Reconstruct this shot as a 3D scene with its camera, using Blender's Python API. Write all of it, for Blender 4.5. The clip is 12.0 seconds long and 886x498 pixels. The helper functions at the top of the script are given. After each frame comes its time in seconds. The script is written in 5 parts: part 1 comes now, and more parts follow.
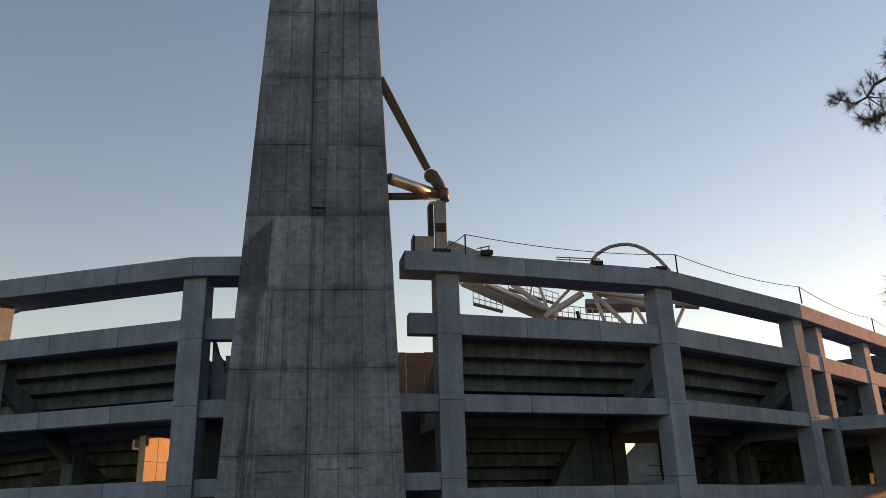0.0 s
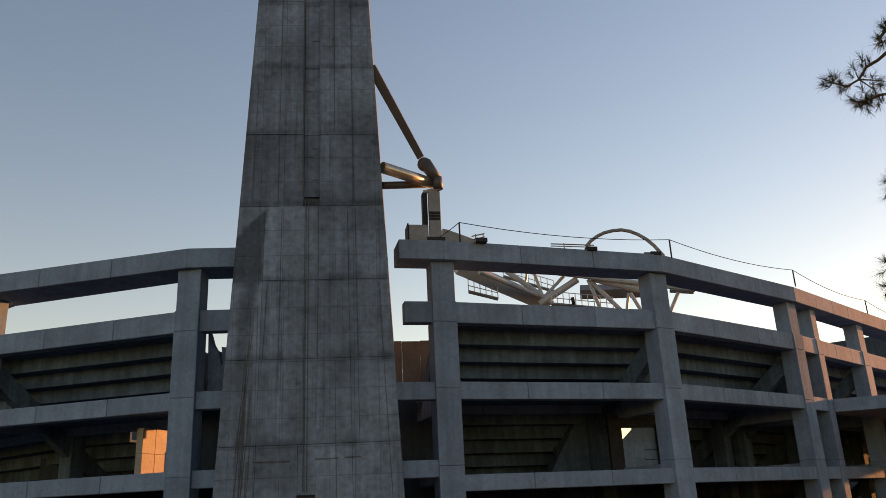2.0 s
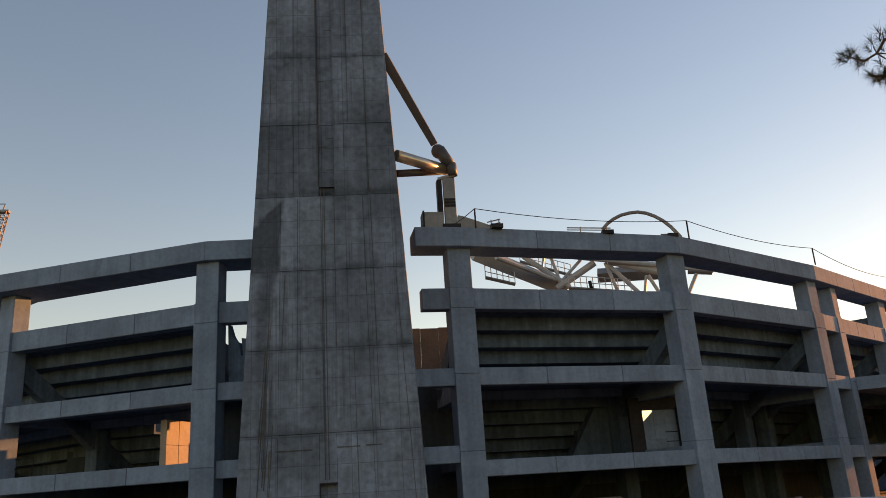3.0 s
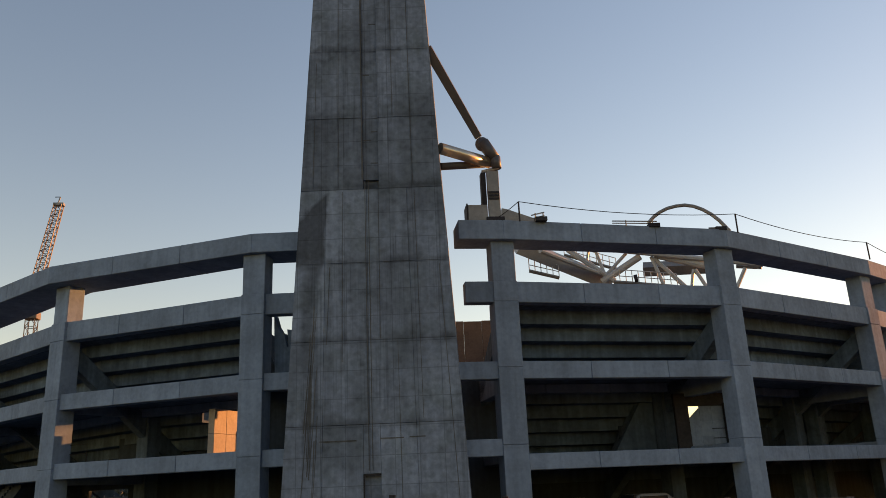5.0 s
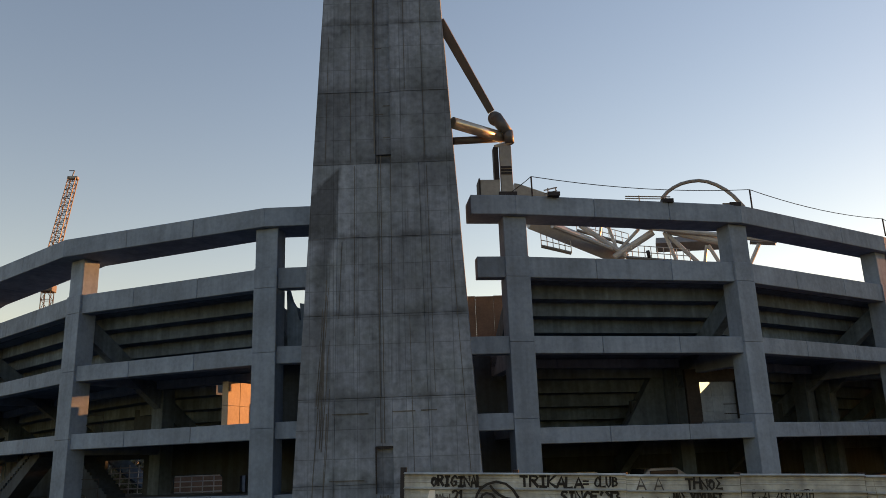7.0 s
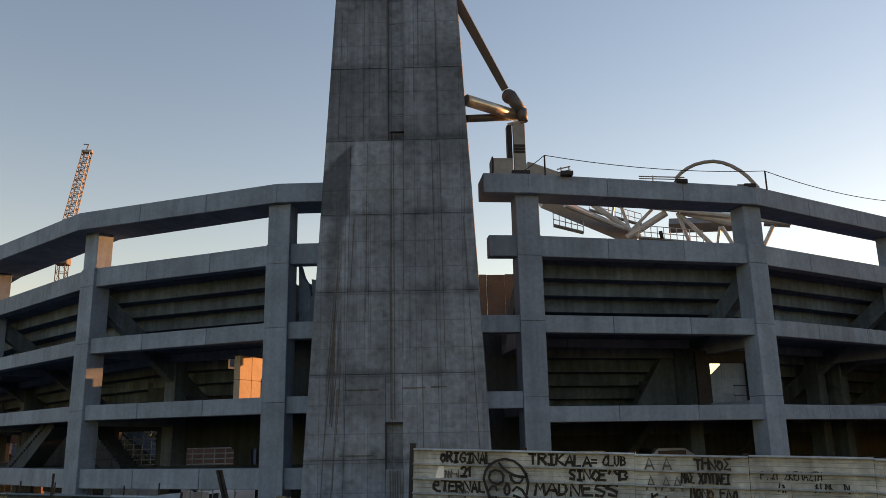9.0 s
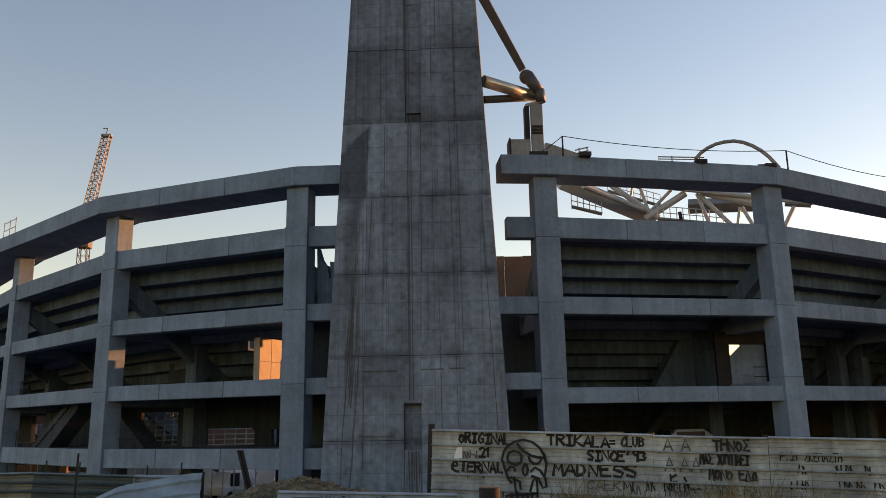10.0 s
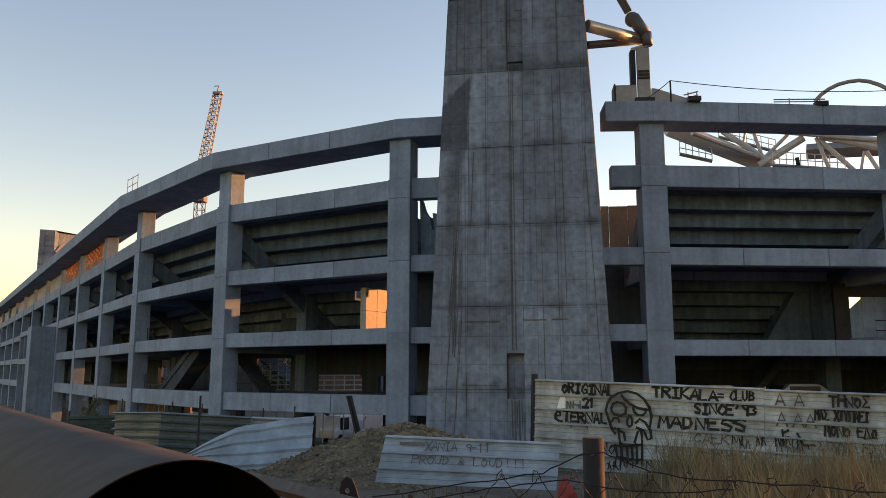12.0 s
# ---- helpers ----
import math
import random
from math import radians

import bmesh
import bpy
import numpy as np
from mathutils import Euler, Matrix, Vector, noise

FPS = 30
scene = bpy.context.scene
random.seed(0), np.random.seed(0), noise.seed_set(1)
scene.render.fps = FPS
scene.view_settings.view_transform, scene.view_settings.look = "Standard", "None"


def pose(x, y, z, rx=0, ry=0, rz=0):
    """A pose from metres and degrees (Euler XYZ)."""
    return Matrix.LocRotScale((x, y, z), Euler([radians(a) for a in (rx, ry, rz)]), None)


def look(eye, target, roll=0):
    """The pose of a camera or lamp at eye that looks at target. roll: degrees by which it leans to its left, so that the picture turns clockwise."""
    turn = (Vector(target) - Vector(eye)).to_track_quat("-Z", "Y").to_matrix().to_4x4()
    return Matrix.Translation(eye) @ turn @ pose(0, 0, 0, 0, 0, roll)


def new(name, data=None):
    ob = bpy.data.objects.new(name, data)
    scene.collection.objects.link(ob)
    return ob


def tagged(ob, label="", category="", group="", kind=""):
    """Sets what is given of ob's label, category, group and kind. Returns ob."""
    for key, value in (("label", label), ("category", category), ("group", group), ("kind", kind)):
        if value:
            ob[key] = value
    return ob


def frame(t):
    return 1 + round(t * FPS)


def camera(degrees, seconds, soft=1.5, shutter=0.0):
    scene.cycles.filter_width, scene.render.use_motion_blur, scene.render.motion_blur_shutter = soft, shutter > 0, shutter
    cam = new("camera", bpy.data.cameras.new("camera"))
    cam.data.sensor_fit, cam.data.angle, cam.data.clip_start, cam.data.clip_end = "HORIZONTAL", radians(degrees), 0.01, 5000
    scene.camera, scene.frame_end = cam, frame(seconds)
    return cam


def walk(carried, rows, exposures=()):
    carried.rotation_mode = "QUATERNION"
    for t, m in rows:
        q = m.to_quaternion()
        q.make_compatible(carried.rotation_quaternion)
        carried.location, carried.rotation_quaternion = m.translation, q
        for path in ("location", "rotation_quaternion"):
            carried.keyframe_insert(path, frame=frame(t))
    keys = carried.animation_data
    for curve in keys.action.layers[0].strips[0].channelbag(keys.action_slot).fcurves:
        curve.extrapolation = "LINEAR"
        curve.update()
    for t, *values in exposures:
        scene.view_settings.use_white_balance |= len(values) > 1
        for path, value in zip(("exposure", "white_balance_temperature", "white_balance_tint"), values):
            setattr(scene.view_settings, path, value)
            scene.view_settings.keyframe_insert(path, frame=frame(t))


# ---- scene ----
cam = camera(58.15, 12.0, soft=0.6)
EYE = 3.3
# seconds, tilt, roll, turn: the camera stands on one spot and pans
ROWS = [
    (0.0, 109.02, 1.65, -9.28),
    (0.5, 108.84, 1.71, -9.16),
    (1.0, 108.76, 1.66, -9.57),
    (1.5, 108.50, 1.85, -9.78),
    (2.0, 108.17, 2.54, -9.40),
    (2.5, 107.43, 3.21, -8.51),
    (4.3, 107.25, 2.83, -5.79),
    (4.5, 107.14, 2.66, -5.27),
    (5.0, 106.95, 2.41, -4.93),
    (5.5, 106.60, 2.40, -4.69),
    (6.0, 106.14, 2.44, -4.76),
    (6.5, 105.78, 2.23, -4.62),
    (7.0, 105.17, 1.95, -4.16),
    (9.0, 103.60, 1.03, -3.52),
    (9.5, 103.11, 1.05, -3.14),
    (10.0, 102.32, 0.97, -2.23),
    (10.5, 101.48, 0.85, -1.94),
    (11.0, 100.67, 0.76, -0.96),
    (11.5, 99.67, 0.65, 2.08),
    (12.0, 98.86, -0.01, 5.05),
]
walk(cam, [(t, pose(0, 0, EYE, rx, ry, rz)) for t, rx, ry, rz in ROWS],
     exposures=[(0.0, 1.05, 9100, 39), (7.0, 1.13, 9050, 39), (10.0, 1.23, 8950, 39), (11.0, 1.38, 8900, 39), (12.0, 1.53, 8800, 39)])

# ---- light ----
SUN_AZ, SUN_EL = 61.2, 6.0
world = bpy.data.worlds.new("evening_sky")
scene.world = world
world.use_nodes = True
wn, wl = world.node_tree.nodes, world.node_tree.links
sky = wn.new("ShaderNodeTexSky")
sky.sky_type = "NISHITA"
sky.sun_disc = False
sky.sun_elevation = radians(SUN_EL)
sky.sun_rotation = radians(SUN_AZ)
sky.air_density, sky.dust_density, sky.ozone_density = 1.05, 0.1, 1.4
vivid = wn.new("ShaderNodeHueSaturation")
vivid.inputs["Saturation"].default_value = 1.22
wl.new(sky.outputs[0], vivid.inputs["Color"])
wl.new(vivid.outputs[0], wn["Background"].inputs[0])
wn["Background"].inputs[1].default_value = 0.15
sun_data = bpy.data.lights.new("low_sun", "SUN")
sun_data.energy, sun_data.angle, sun_data.color = 3.5, radians(0.5), (1.0, 0.46, 0.16)
low_sun = new("low_sun", sun_data)
_a, _e = radians(SUN_AZ), radians(SUN_EL)
low_sun.matrix_world = look((0, 0, 60), (-math.sin(_a) * math.cos(_e) * 10, -math.cos(_a) * math.cos(_e) * 10, 60 - 10 * math.sin(_e)))



# ---- materials ----
def material(name, colour, rough=0.8, metal=0.0, grain=6.0, blotch=0.35, vary=0.25, bump=0.25, streak=0.0, tint=None, piece=0.0, depth=0.02, form=None, seep=False):
    """A surface with blotches, grain, optional rain streaks and a change from piece to piece."""
    m = bpy.data.materials.new(name)
    m.use_nodes = True
    n, l = m.node_tree.nodes, m.node_tree.links
    b = n["Principled BSDF"]
    tc = n.new("ShaderNodeTexCoord")
    geo = n.new("ShaderNodeNewGeometry")
    pos = geo.outputs["Position"]

    def tex(scale, detail, vec=pos):
        t = n.new("ShaderNodeTexNoise")
        t.inputs["Scale"].default_value, t.inputs["Detail"].default_value = scale, detail
        l.new(vec, t.inputs["Vector"])
        return t.outputs["Fac"]

    def ramp(v, lo, hi, a, c):
        r = n.new("ShaderNodeMapRange")
        for i, x in enumerate((lo, hi, a, c)):
            r.inputs[i + 1].default_value = x
        l.new(v, r.inputs[0])
        return r.outputs[0]

    def times(a, c):
        x = n.new("ShaderNodeMath")
        x.operation = "MULTIPLY"
        l.new(a, x.inputs[0]), l.new(c, x.inputs[1])
        return x.outputs[0]

    big = ramp(tex(blotch, 5), 0.3, 0.7, 1 - vary, 1 + vary)
    fine = ramp(tex(grain, 6), 0.3, 0.7, 1 - vary * 0.7, 1 + vary * 0.7)
    f = times(big, fine)
    if streak:
        mp = n.new("ShaderNodeMapping")
        mp.inputs["Scale"].default_value = (2.6, 2.6, 0.09)
        l.new(pos, mp.inputs[0])
        f = times(f, ramp(tex(1.0, 6, mp.outputs[0]), 0.38, 0.66, 1 - streak, 1 + streak * 0.35))
    if piece:
        oi = n.new("ShaderNodeObjectInfo")
        f = times(f, ramp(oi.outputs["Random"], 0, 1, 1 - piece, 1 + piece))
    if form:
        # imprint of the formwork boards
        sep, com = n.new("ShaderNodeSeparateXYZ"), n.new("ShaderNodeCombineXYZ")
        l.new(pos, sep.inputs[0]), l.new(sep.outputs[0], com.inputs[0]), l.new(sep.outputs[2], com.inputs[1])
        br = n.new("ShaderNodeTexBrick")
        br.offset = 0.0
        for k, v in (("Scale", 1.0), ("Mortar Size", 0.026), ("Mortar Smooth", 0.6), ("Brick Width", form[0]), ("Row Height", form[1])):
            br.inputs[k].default_value = v
        br.inputs["Color1"].default_value, br.inputs["Color2"].default_value, br.inputs["Mortar"].default_value = (1.05, 1.05, 1.05, 1), (0.92, 0.92, 0.92, 1), (0.7, 0.7, 0.7, 1)
        l.new(com.outputs[0], br.inputs["Vector"])
        f = times(f, br.outputs["Color"])
        mp2 = n.new("ShaderNodeMapping")
        mp2.inputs["Scale"].default_value = (5.5, 5.5, 0.13)
        l.new(pos, mp2.inputs[0])
        where = ramp(tex(0.22, 3), 0.40, 0.56, 0.0, 1.0)
        def masked(v):
            # 1 where the mask is 0, v where it is 1
            mm = n.new("ShaderNodeMix")
            mm.inputs[2].default_value = 1.0
            l.new(where, mm.inputs[0]), l.new(v, mm.inputs[3])
            return mm.outputs[0]
        f = times(f, masked(ramp(tex(1.0, 3, mp2.outputs[0]), 0.57, 0.66, 1.0, 0.66)))
        # grime along the pour joints
        fr = n.new("ShaderNodeMath")
        fr.operation = "PINGPONG"
        fr.inputs[1].default_value = 1.845
        sh = n.new("ShaderNodeMath")
        sh.inputs[1].default_value = 12.16
        l.new(sep.outputs[2], sh.inputs[0]), l.new(sh.outputs[0], fr.inputs[0])
        gr = n.new("ShaderNodeMath")
        gr.operation = "MULTIPLY_ADD"
        gr.inputs[1].default_value = 0.75
        l.new(tex(1.3, 5), gr.inputs[0]), l.new(fr.outputs[0], gr.inputs[2])
        f = times(f, ramp(gr.outputs[0], 0.3, 0.62, 0.6, 1.0))
        mp3 = n.new("ShaderNodeMapping")
        mp3.inputs["Scale"].default_value = (13.0, 13.0, 0.3)
        l.new(pos, mp3.inputs[0])
        f = times(f, masked(ramp(tex(1.0, 2, mp3.outputs[0]), 0.56, 0.63, 1.0, 0.86)))
        f = times(f, ramp(tex(1.6, 5), 0.56, 0.72, 1.0, 0.72))
    if seep:
        # damp wedge beside the tower's edge
        sp = n.new("ShaderNodeSeparateXYZ")
        l.new(pos, sp.inputs[0])
        ma = n.new("ShaderNodeMath")
        ma.operation = "MULTIPLY_ADD"
        ma.inputs[1].default_value, ma.inputs[2].default_value = -0.0505, 4.0
        l.new(sp.outputs[2], ma.inputs[0])
        ad = n.new("ShaderNodeMath")
        l.new(ma.outputs[0], ad.inputs[0]), l.new(sp.outputs[0], ad.inputs[1])
        def line(v, k, c):
            # v * k + c
            x = n.new("ShaderNodeMath")
            x.operation = "MULTIPLY_ADD"
            x.inputs[1].default_value, x.inputs[2].default_value = k, c
            l.new(v, x.inputs[0])
            return x.outputs[0]
        def plus(v, w):
            x = n.new("ShaderNodeMath")
            l.new(v, x.inputs[0]), l.new(w, x.inputs[1])
            return x.outputs[0]
        z = sp.outputs[2]
        edge = plus(ad.outputs[0], line(tex(0.9, 5), 0.5, -0.25))     # distance from the edge, frayed
        slant = plus(edge, line(z, -0.95, 14.95))                     # upper bound, running up from the edge
        wedge = times(times(ramp(edge, 1.22, 1.36, 1, 0), ramp(slant, -0.12, 0.12, 0, 1)), ramp(z, 13.2, 13.9, 0, 1))
        tail = times(times(ramp(plus(edge, line(z, -0.075, 1.02)), 1.1, 1.3, 1, 0), ramp(plus(edge, line(z, -0.075, 1.02)), 0.35, 0.75, 0, 1)), times(ramp(z, 6.5, 11.0, 0, 1), ramp(z, 13.4, 13.7, 1, 0)))
        f = times(f, ramp(wedge, 0, 1, 1, 0.36))
        f = times(f, ramp(tail, 0, 1, 1, 0.55))
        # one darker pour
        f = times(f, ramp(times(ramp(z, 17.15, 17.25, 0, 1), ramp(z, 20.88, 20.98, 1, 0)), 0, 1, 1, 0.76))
    mix = n.new("ShaderNodeMix")
    mix.data_type = "RGBA"
    mix.inputs[6].default_value = (*colour, 1)
    mix.inputs[7].default_value = (*(tint or tuple(c * 0.8 for c in colour)), 1)
    l.new(ramp(tex(blotch * 2.3, 4), 0.42, 0.68, 0, 1), mix.inputs[0])
    vm = n.new("ShaderNodeVectorMath")
    vm.operation = "SCALE"
    l.new(mix.outputs[2], vm.inputs[0]), l.new(f, vm.inputs[3])
    l.new(vm.outputs[0], b.inputs["Base Color"])
    b.inputs["Roughness"].default_value, b.inputs["Metallic"].default_value = rough, metal
    if bump:
        bp = n.new("ShaderNodeBump")
        bp.inputs["Strength"].default_value, bp.inputs["Distance"].default_value = bump, depth
        l.new(tex(grain * 1.7, 8), bp.inputs["Height"])
        l.new(bp.outputs[0], b.inputs["Normal"])
    return m


M_CONC = material("concrete", (0.157, 0.238, 0.338), 0.85, grain=5, blotch=0.45, streak=0.14, vary=0.15, tint=(0.131, 0.198, 0.281), piece=0.08)
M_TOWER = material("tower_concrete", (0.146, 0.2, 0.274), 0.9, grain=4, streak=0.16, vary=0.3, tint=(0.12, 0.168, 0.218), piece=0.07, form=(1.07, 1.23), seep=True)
M_CORE = material("joint_concrete", (0.09, 0.1, 0.108), 0.95, grain=4, streak=0.3)
# facade concrete with the shade of the interior put into its base colour
M_DEEPSHADE = material("deep_shade_concrete", (0.034, 0.058, 0.084), 0.9, grain=4, streak=0.3, vary=0.2, piece=0.08)
# the same concrete, less dark: gallery shade mixed into its colour
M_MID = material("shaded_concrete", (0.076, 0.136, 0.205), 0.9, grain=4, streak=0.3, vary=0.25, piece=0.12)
M_BRONZE = material("bronze_grey_paint", (0.08, 0.083, 0.09), 0.5, 0.1, vary=0.15, bump=0.05)
# white tube's metal, with the low sun's gold put into its colour
M_SUNGILT = material("sun_gilt_arm", (0.72, 0.62, 0.5), 0.28, 0.75, vary=0.08, bump=0.03)
M_TARP = material("green_tarp", (0.02, 0.045, 0.04), 0.8, grain=5, vary=0.3)
M_OLDWOOD = material("grey_timber", (0.15, 0.13, 0.105), 0.85, grain=14, vary=0.25, streak=0.2)
M_DARK = material("dark_metal", (0.035, 0.035, 0.04), 0.6, 0.3)
M_STEEL = material("white_steel", (0.38, 0.4, 0.41), 0.4, 0.0, vary=0.1, bump=0.05)
M_GREYSTEEL = material("grey_steel", (0.22, 0.22, 0.215), 0.45, 0.3, vary=0.15, bump=0.05)
M_BRICK = material("hollow_brick", (0.42, 0.17, 0.09), 0.9, grain=12, vary=0.25, piece=0.2)
M_PLY = material("brown_board", (0.19, 0.115, 0.08), 0.8, grain=8, vary=0.2)
M_PANEL = material("wall_panel", (0.3, 0.28, 0.26), 0.7, grain=6, vary=0.12, piece=0.06)
M_SHEET = material("white_sheet", (0.4, 0.45, 0.46), 0.65, 0.0, grain=9, blotch=1.2, vary=0.24, streak=0.3, tint=(0.29, 0.32, 0.325), bump=0.1)
M_GREENSHEET = material("green_sheet", (0.065, 0.108, 0.12), 0.36, 0.0, grain=9, blotch=1.0, vary=0.2, streak=0.0, bump=0.1)
M_BLUESHEET = material("blue_sheet", (0.26, 0.345, 0.4), 0.6, 0.0, grain=9, blotch=1.0, vary=0.12, streak=0.2, bump=0.1)
M_PAINT = material("black_paint", (0.007, 0.007, 0.008), 0.7, grain=20, vary=0.3, bump=0)
M_FADED = material("faded_paint", (0.1, 0.1, 0.1), 0.7, grain=20, vary=0.3, bump=0)
M_GROUND = material("dusty_ground", (0.13, 0.105, 0.078), 0.95, grain=5, blotch=0.3, vary=0.3, tint=(0.085, 0.07, 0.052), bump=0.6, depth=0.05)
M_SOIL = material("soil", (0.175, 0.13, 0.078), 0.95, grain=7, blotch=1.5, vary=0.35, tint=(0.1, 0.075, 0.045), bump=1.0, depth=0.1, piece=0.2)
M_GRASS = material("dry_grass", (0.2, 0.165, 0.09), 0.8, grain=3, blotch=1.2, vary=0.35, tint=(0.14, 0.1, 0.05), bump=0)
M_PIPE = material("pipe_shell", (0.078, 0.074, 0.072), 0.8, 0.0, grain=7, blotch=1.4, vary=0.12, bump=0.1)
M_PIPEBLACK = material("pipe_inside", (0.006, 0.006, 0.006), 0.95)
for m_ in (M_PIPEBLACK, M_PIPE, M_DARK):
    m_.node_tree.nodes["Principled BSDF"].inputs["Specular IOR Level"].default_value = 0.08
M_STONE = material("rubble_stone", (0.19, 0.155, 0.105), 0.95, grain=9, blotch=2.5, vary=0.45, tint=(0.12, 0.095, 0.06), bump=0.4)
M_WHITE = material("white_board", (0.78, 0.79, 0.8), 0.6, grain=6, vary=0.06, bump=0.05)
M_WOOD = material("old_post", (0.022, 0.02, 0.019), 0.85, grain=14, vary=0.3, streak=0.4)
M_CRANE = material("crane_yellow", (0.13, 0.105, 0.085), 0.5, 0.1, vary=0.15, bump=0.05)
M_RED = material("red_cloth", (0.45, 0.06, 0.04), 0.8)
M_BARK = material("bark", (0.09, 0.065, 0.045), 0.95, grain=9, vary=0.3, bump=0.7)
M_NEEDLE = material("pine_needles", (0.045, 0.065, 0.03), 0.7, grain=3, vary=0.3, bump=0)
M_LEAF = material("tree_leaves", (0.1, 0.12, 0.075), 0.7, grain=2, vary=0.35, bump=0)
M_CARS = [material("car_white", (0.7, 0.7, 0.7), 0.3, vary=0.05, bump=0), material("car_blue", (0.06, 0.16, 0.4), 0.3, vary=0.05, bump=0), material("car_grey", (0.25, 0.26, 0.28), 0.3, 0.4, vary=0.05, bump=0)]
M_GLASS = material("dark_glass", (0.02, 0.025, 0.03), 0.08, bump=0, vary=0.05)


# ---- building helpers ----
def mesh_from(bm, name, mat):
    me = bpy.data.meshes.new(name)
    bmesh.ops.recalc_face_normals(bm, faces=bm.faces)
    bm.to_mesh(me)
    bm.free()
    me.materials.append(mat)
    return me


def part(name, bm, mat, parent=None, label="", m=None):
    ob = new(name, mesh_from(bm, name, mat))
    if m is not None:
        ob.matrix_basis = m
    if parent is not None:
        ob.parent = parent
    if label:
        tagged(ob, label)
    return ob


def empty(name, label, category, group="", kind="", m=None):
    ob = new(name)
    ob.empty_display_size = 0.3
    if m is not None:
        ob.matrix_basis = m
    return tagged(ob, label, category, group, kind)


def add_box(bm, x0, x1, y0, y1, z0, z1, m=None, bevel=0.0):
    g = bmesh.ops.create_cube(bm, size=1)
    vs = g["verts"]
    for v in vs:
        v.co = Vector(((x0, x1)[v.co.x > 0], (y0, y1)[v.co.y > 0], (z0, z1)[v.co.z > 0]))
    if bevel:
        es = list({e for v in vs for e in v.link_edges})
        out = bmesh.ops.bevel(bm, geom=es, offset=bevel, segments=1, affect="EDGES")
        vs = list({v for f in out["faces"] for v in f.verts} | {v for v in vs if v.is_valid})
    if m is not None:
        bmesh.ops.transform(bm, matrix=m, verts=vs)
    return bm


def box(x0, x1, y0, y1, z0, z1, m=None, bevel=0.0):
    return add_box(bmesh.new(), x0, x1, y0, y1, z0, z1, m, bevel)


def add_prism(bm, pts, z0, z1, top=None):
    """A prism over plan points, or from plan points pts to the points top."""
    a = [bm.verts.new((p[0], p[1], z0)) for p in pts]
    b = [bm.verts.new((p[0], p[1], z1)) for p in (top or pts)]
    k = len(pts)
    bm.faces.new(a[::-1]), bm.faces.new(b)
    for i in range(k):
        bm.faces.new((a[i], a[(i + 1) % k], b[(i + 1) % k], b[i]))
    return bm


def add_tube(bm, p, q, r, r2=None, sides=8):
    p, q = Vector(p), Vector(q)
    d = q - p
    m = Matrix.Translation((p + q) / 2) @ d.to_track_quat("Z", "Y").to_matrix().to_4x4()
    bmesh.ops.create_cone(bm, cap_ends=True, segments=sides, radius1=r, radius2=r if r2 is None else r2, depth=d.length, matrix=m)
    return bm


def tube(p, q, r, r2=None, sides=8):
    return add_tube(bmesh.new(), p, q, r, r2, sides)


def sweep(points, r, sides=6):
    """One round bar bent through the points."""
    pts = [Vector(p) for p in points]
    bm = bmesh.new()
    loops, side = [], None
    for i, p in enumerate(pts):
        d = (pts[min(i + 1, len(pts) - 1)] - pts[max(i - 1, 0)]).normalized()
        side = d.cross(Vector((0, 0, 1)) if abs(d.z) < 0.9 else Vector((0, 1, 0))).normalized() if side is None else (side - d * side.dot(d)).normalized()
        up = side.cross(d)
        loops.append([bm.verts.new(p + (side * math.cos(2 * math.pi * k / sides) + up * math.sin(2 * math.pi * k / sides)) * r) for k in range(sides)])
    for a, b in zip(loops, loops[1:]):
        for k in range(sides):
            bm.faces.new((a[k], a[(k + 1) % sides], b[(k + 1) % sides], b[k]))
    bm.faces.new(loops[0][::-1]), bm.faces.new(loops[-1])
    return bm


def polar(bearing, rise, dist):
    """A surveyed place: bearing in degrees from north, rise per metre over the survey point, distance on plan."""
    a = radians(bearing)
    return Vector((math.sin(a) * dist, math.cos(a) * dist, EYE + rise * dist))


def ground_z(x, y):
    """Street level in front, falling to the building site."""
    s = min(max((y - 17.0) / 12.0, 0), 1)
    s = s * s * (3 - 2 * s)
    near = min(max((y - 7.0) / 9.0, 0), 1)
    f = min(max((y - 29.0) / 8.0, 0), 1)
    return (1.65 - 0.45 * near) * (1 - s) - 1.0 * f * f * (3 - 2 * f) - 1.3 * min(max((y - 50.0) / 8.0, 0), 1)


# ---- ground ----
bm = bmesh.new()
xs = [-3000, -900, -300, -120] + [-60 + 2 * i for i in range(61)] + [120, 300, 900, 3000]
ys = [-3000, -600, -100, -30, -10] + [1.5 * i for i in range(31)] + [47, 50, 52, 54, 56, 58, 60, 70, 120, 300, 900, 4000]
grid = [[bm.verts.new((x, y, ground_z(x, y) + (0.12 * noise.noise((x * 0.23, y * 0.31, 0)) if abs(x) < 62 and 3 < y < 50 else 0))) for x in xs] for y in ys]
for j in range(len(ys) - 1):
    for i in range(len(xs) - 1):
        bm.faces.new((grid[j][i], grid[j][i + 1], grid[j + 1][i + 1], grid[j + 1][i]))
tagged(part("ground", bm, M_GROUND), "dusty bare earth of the building site", "ground", kind="structure")

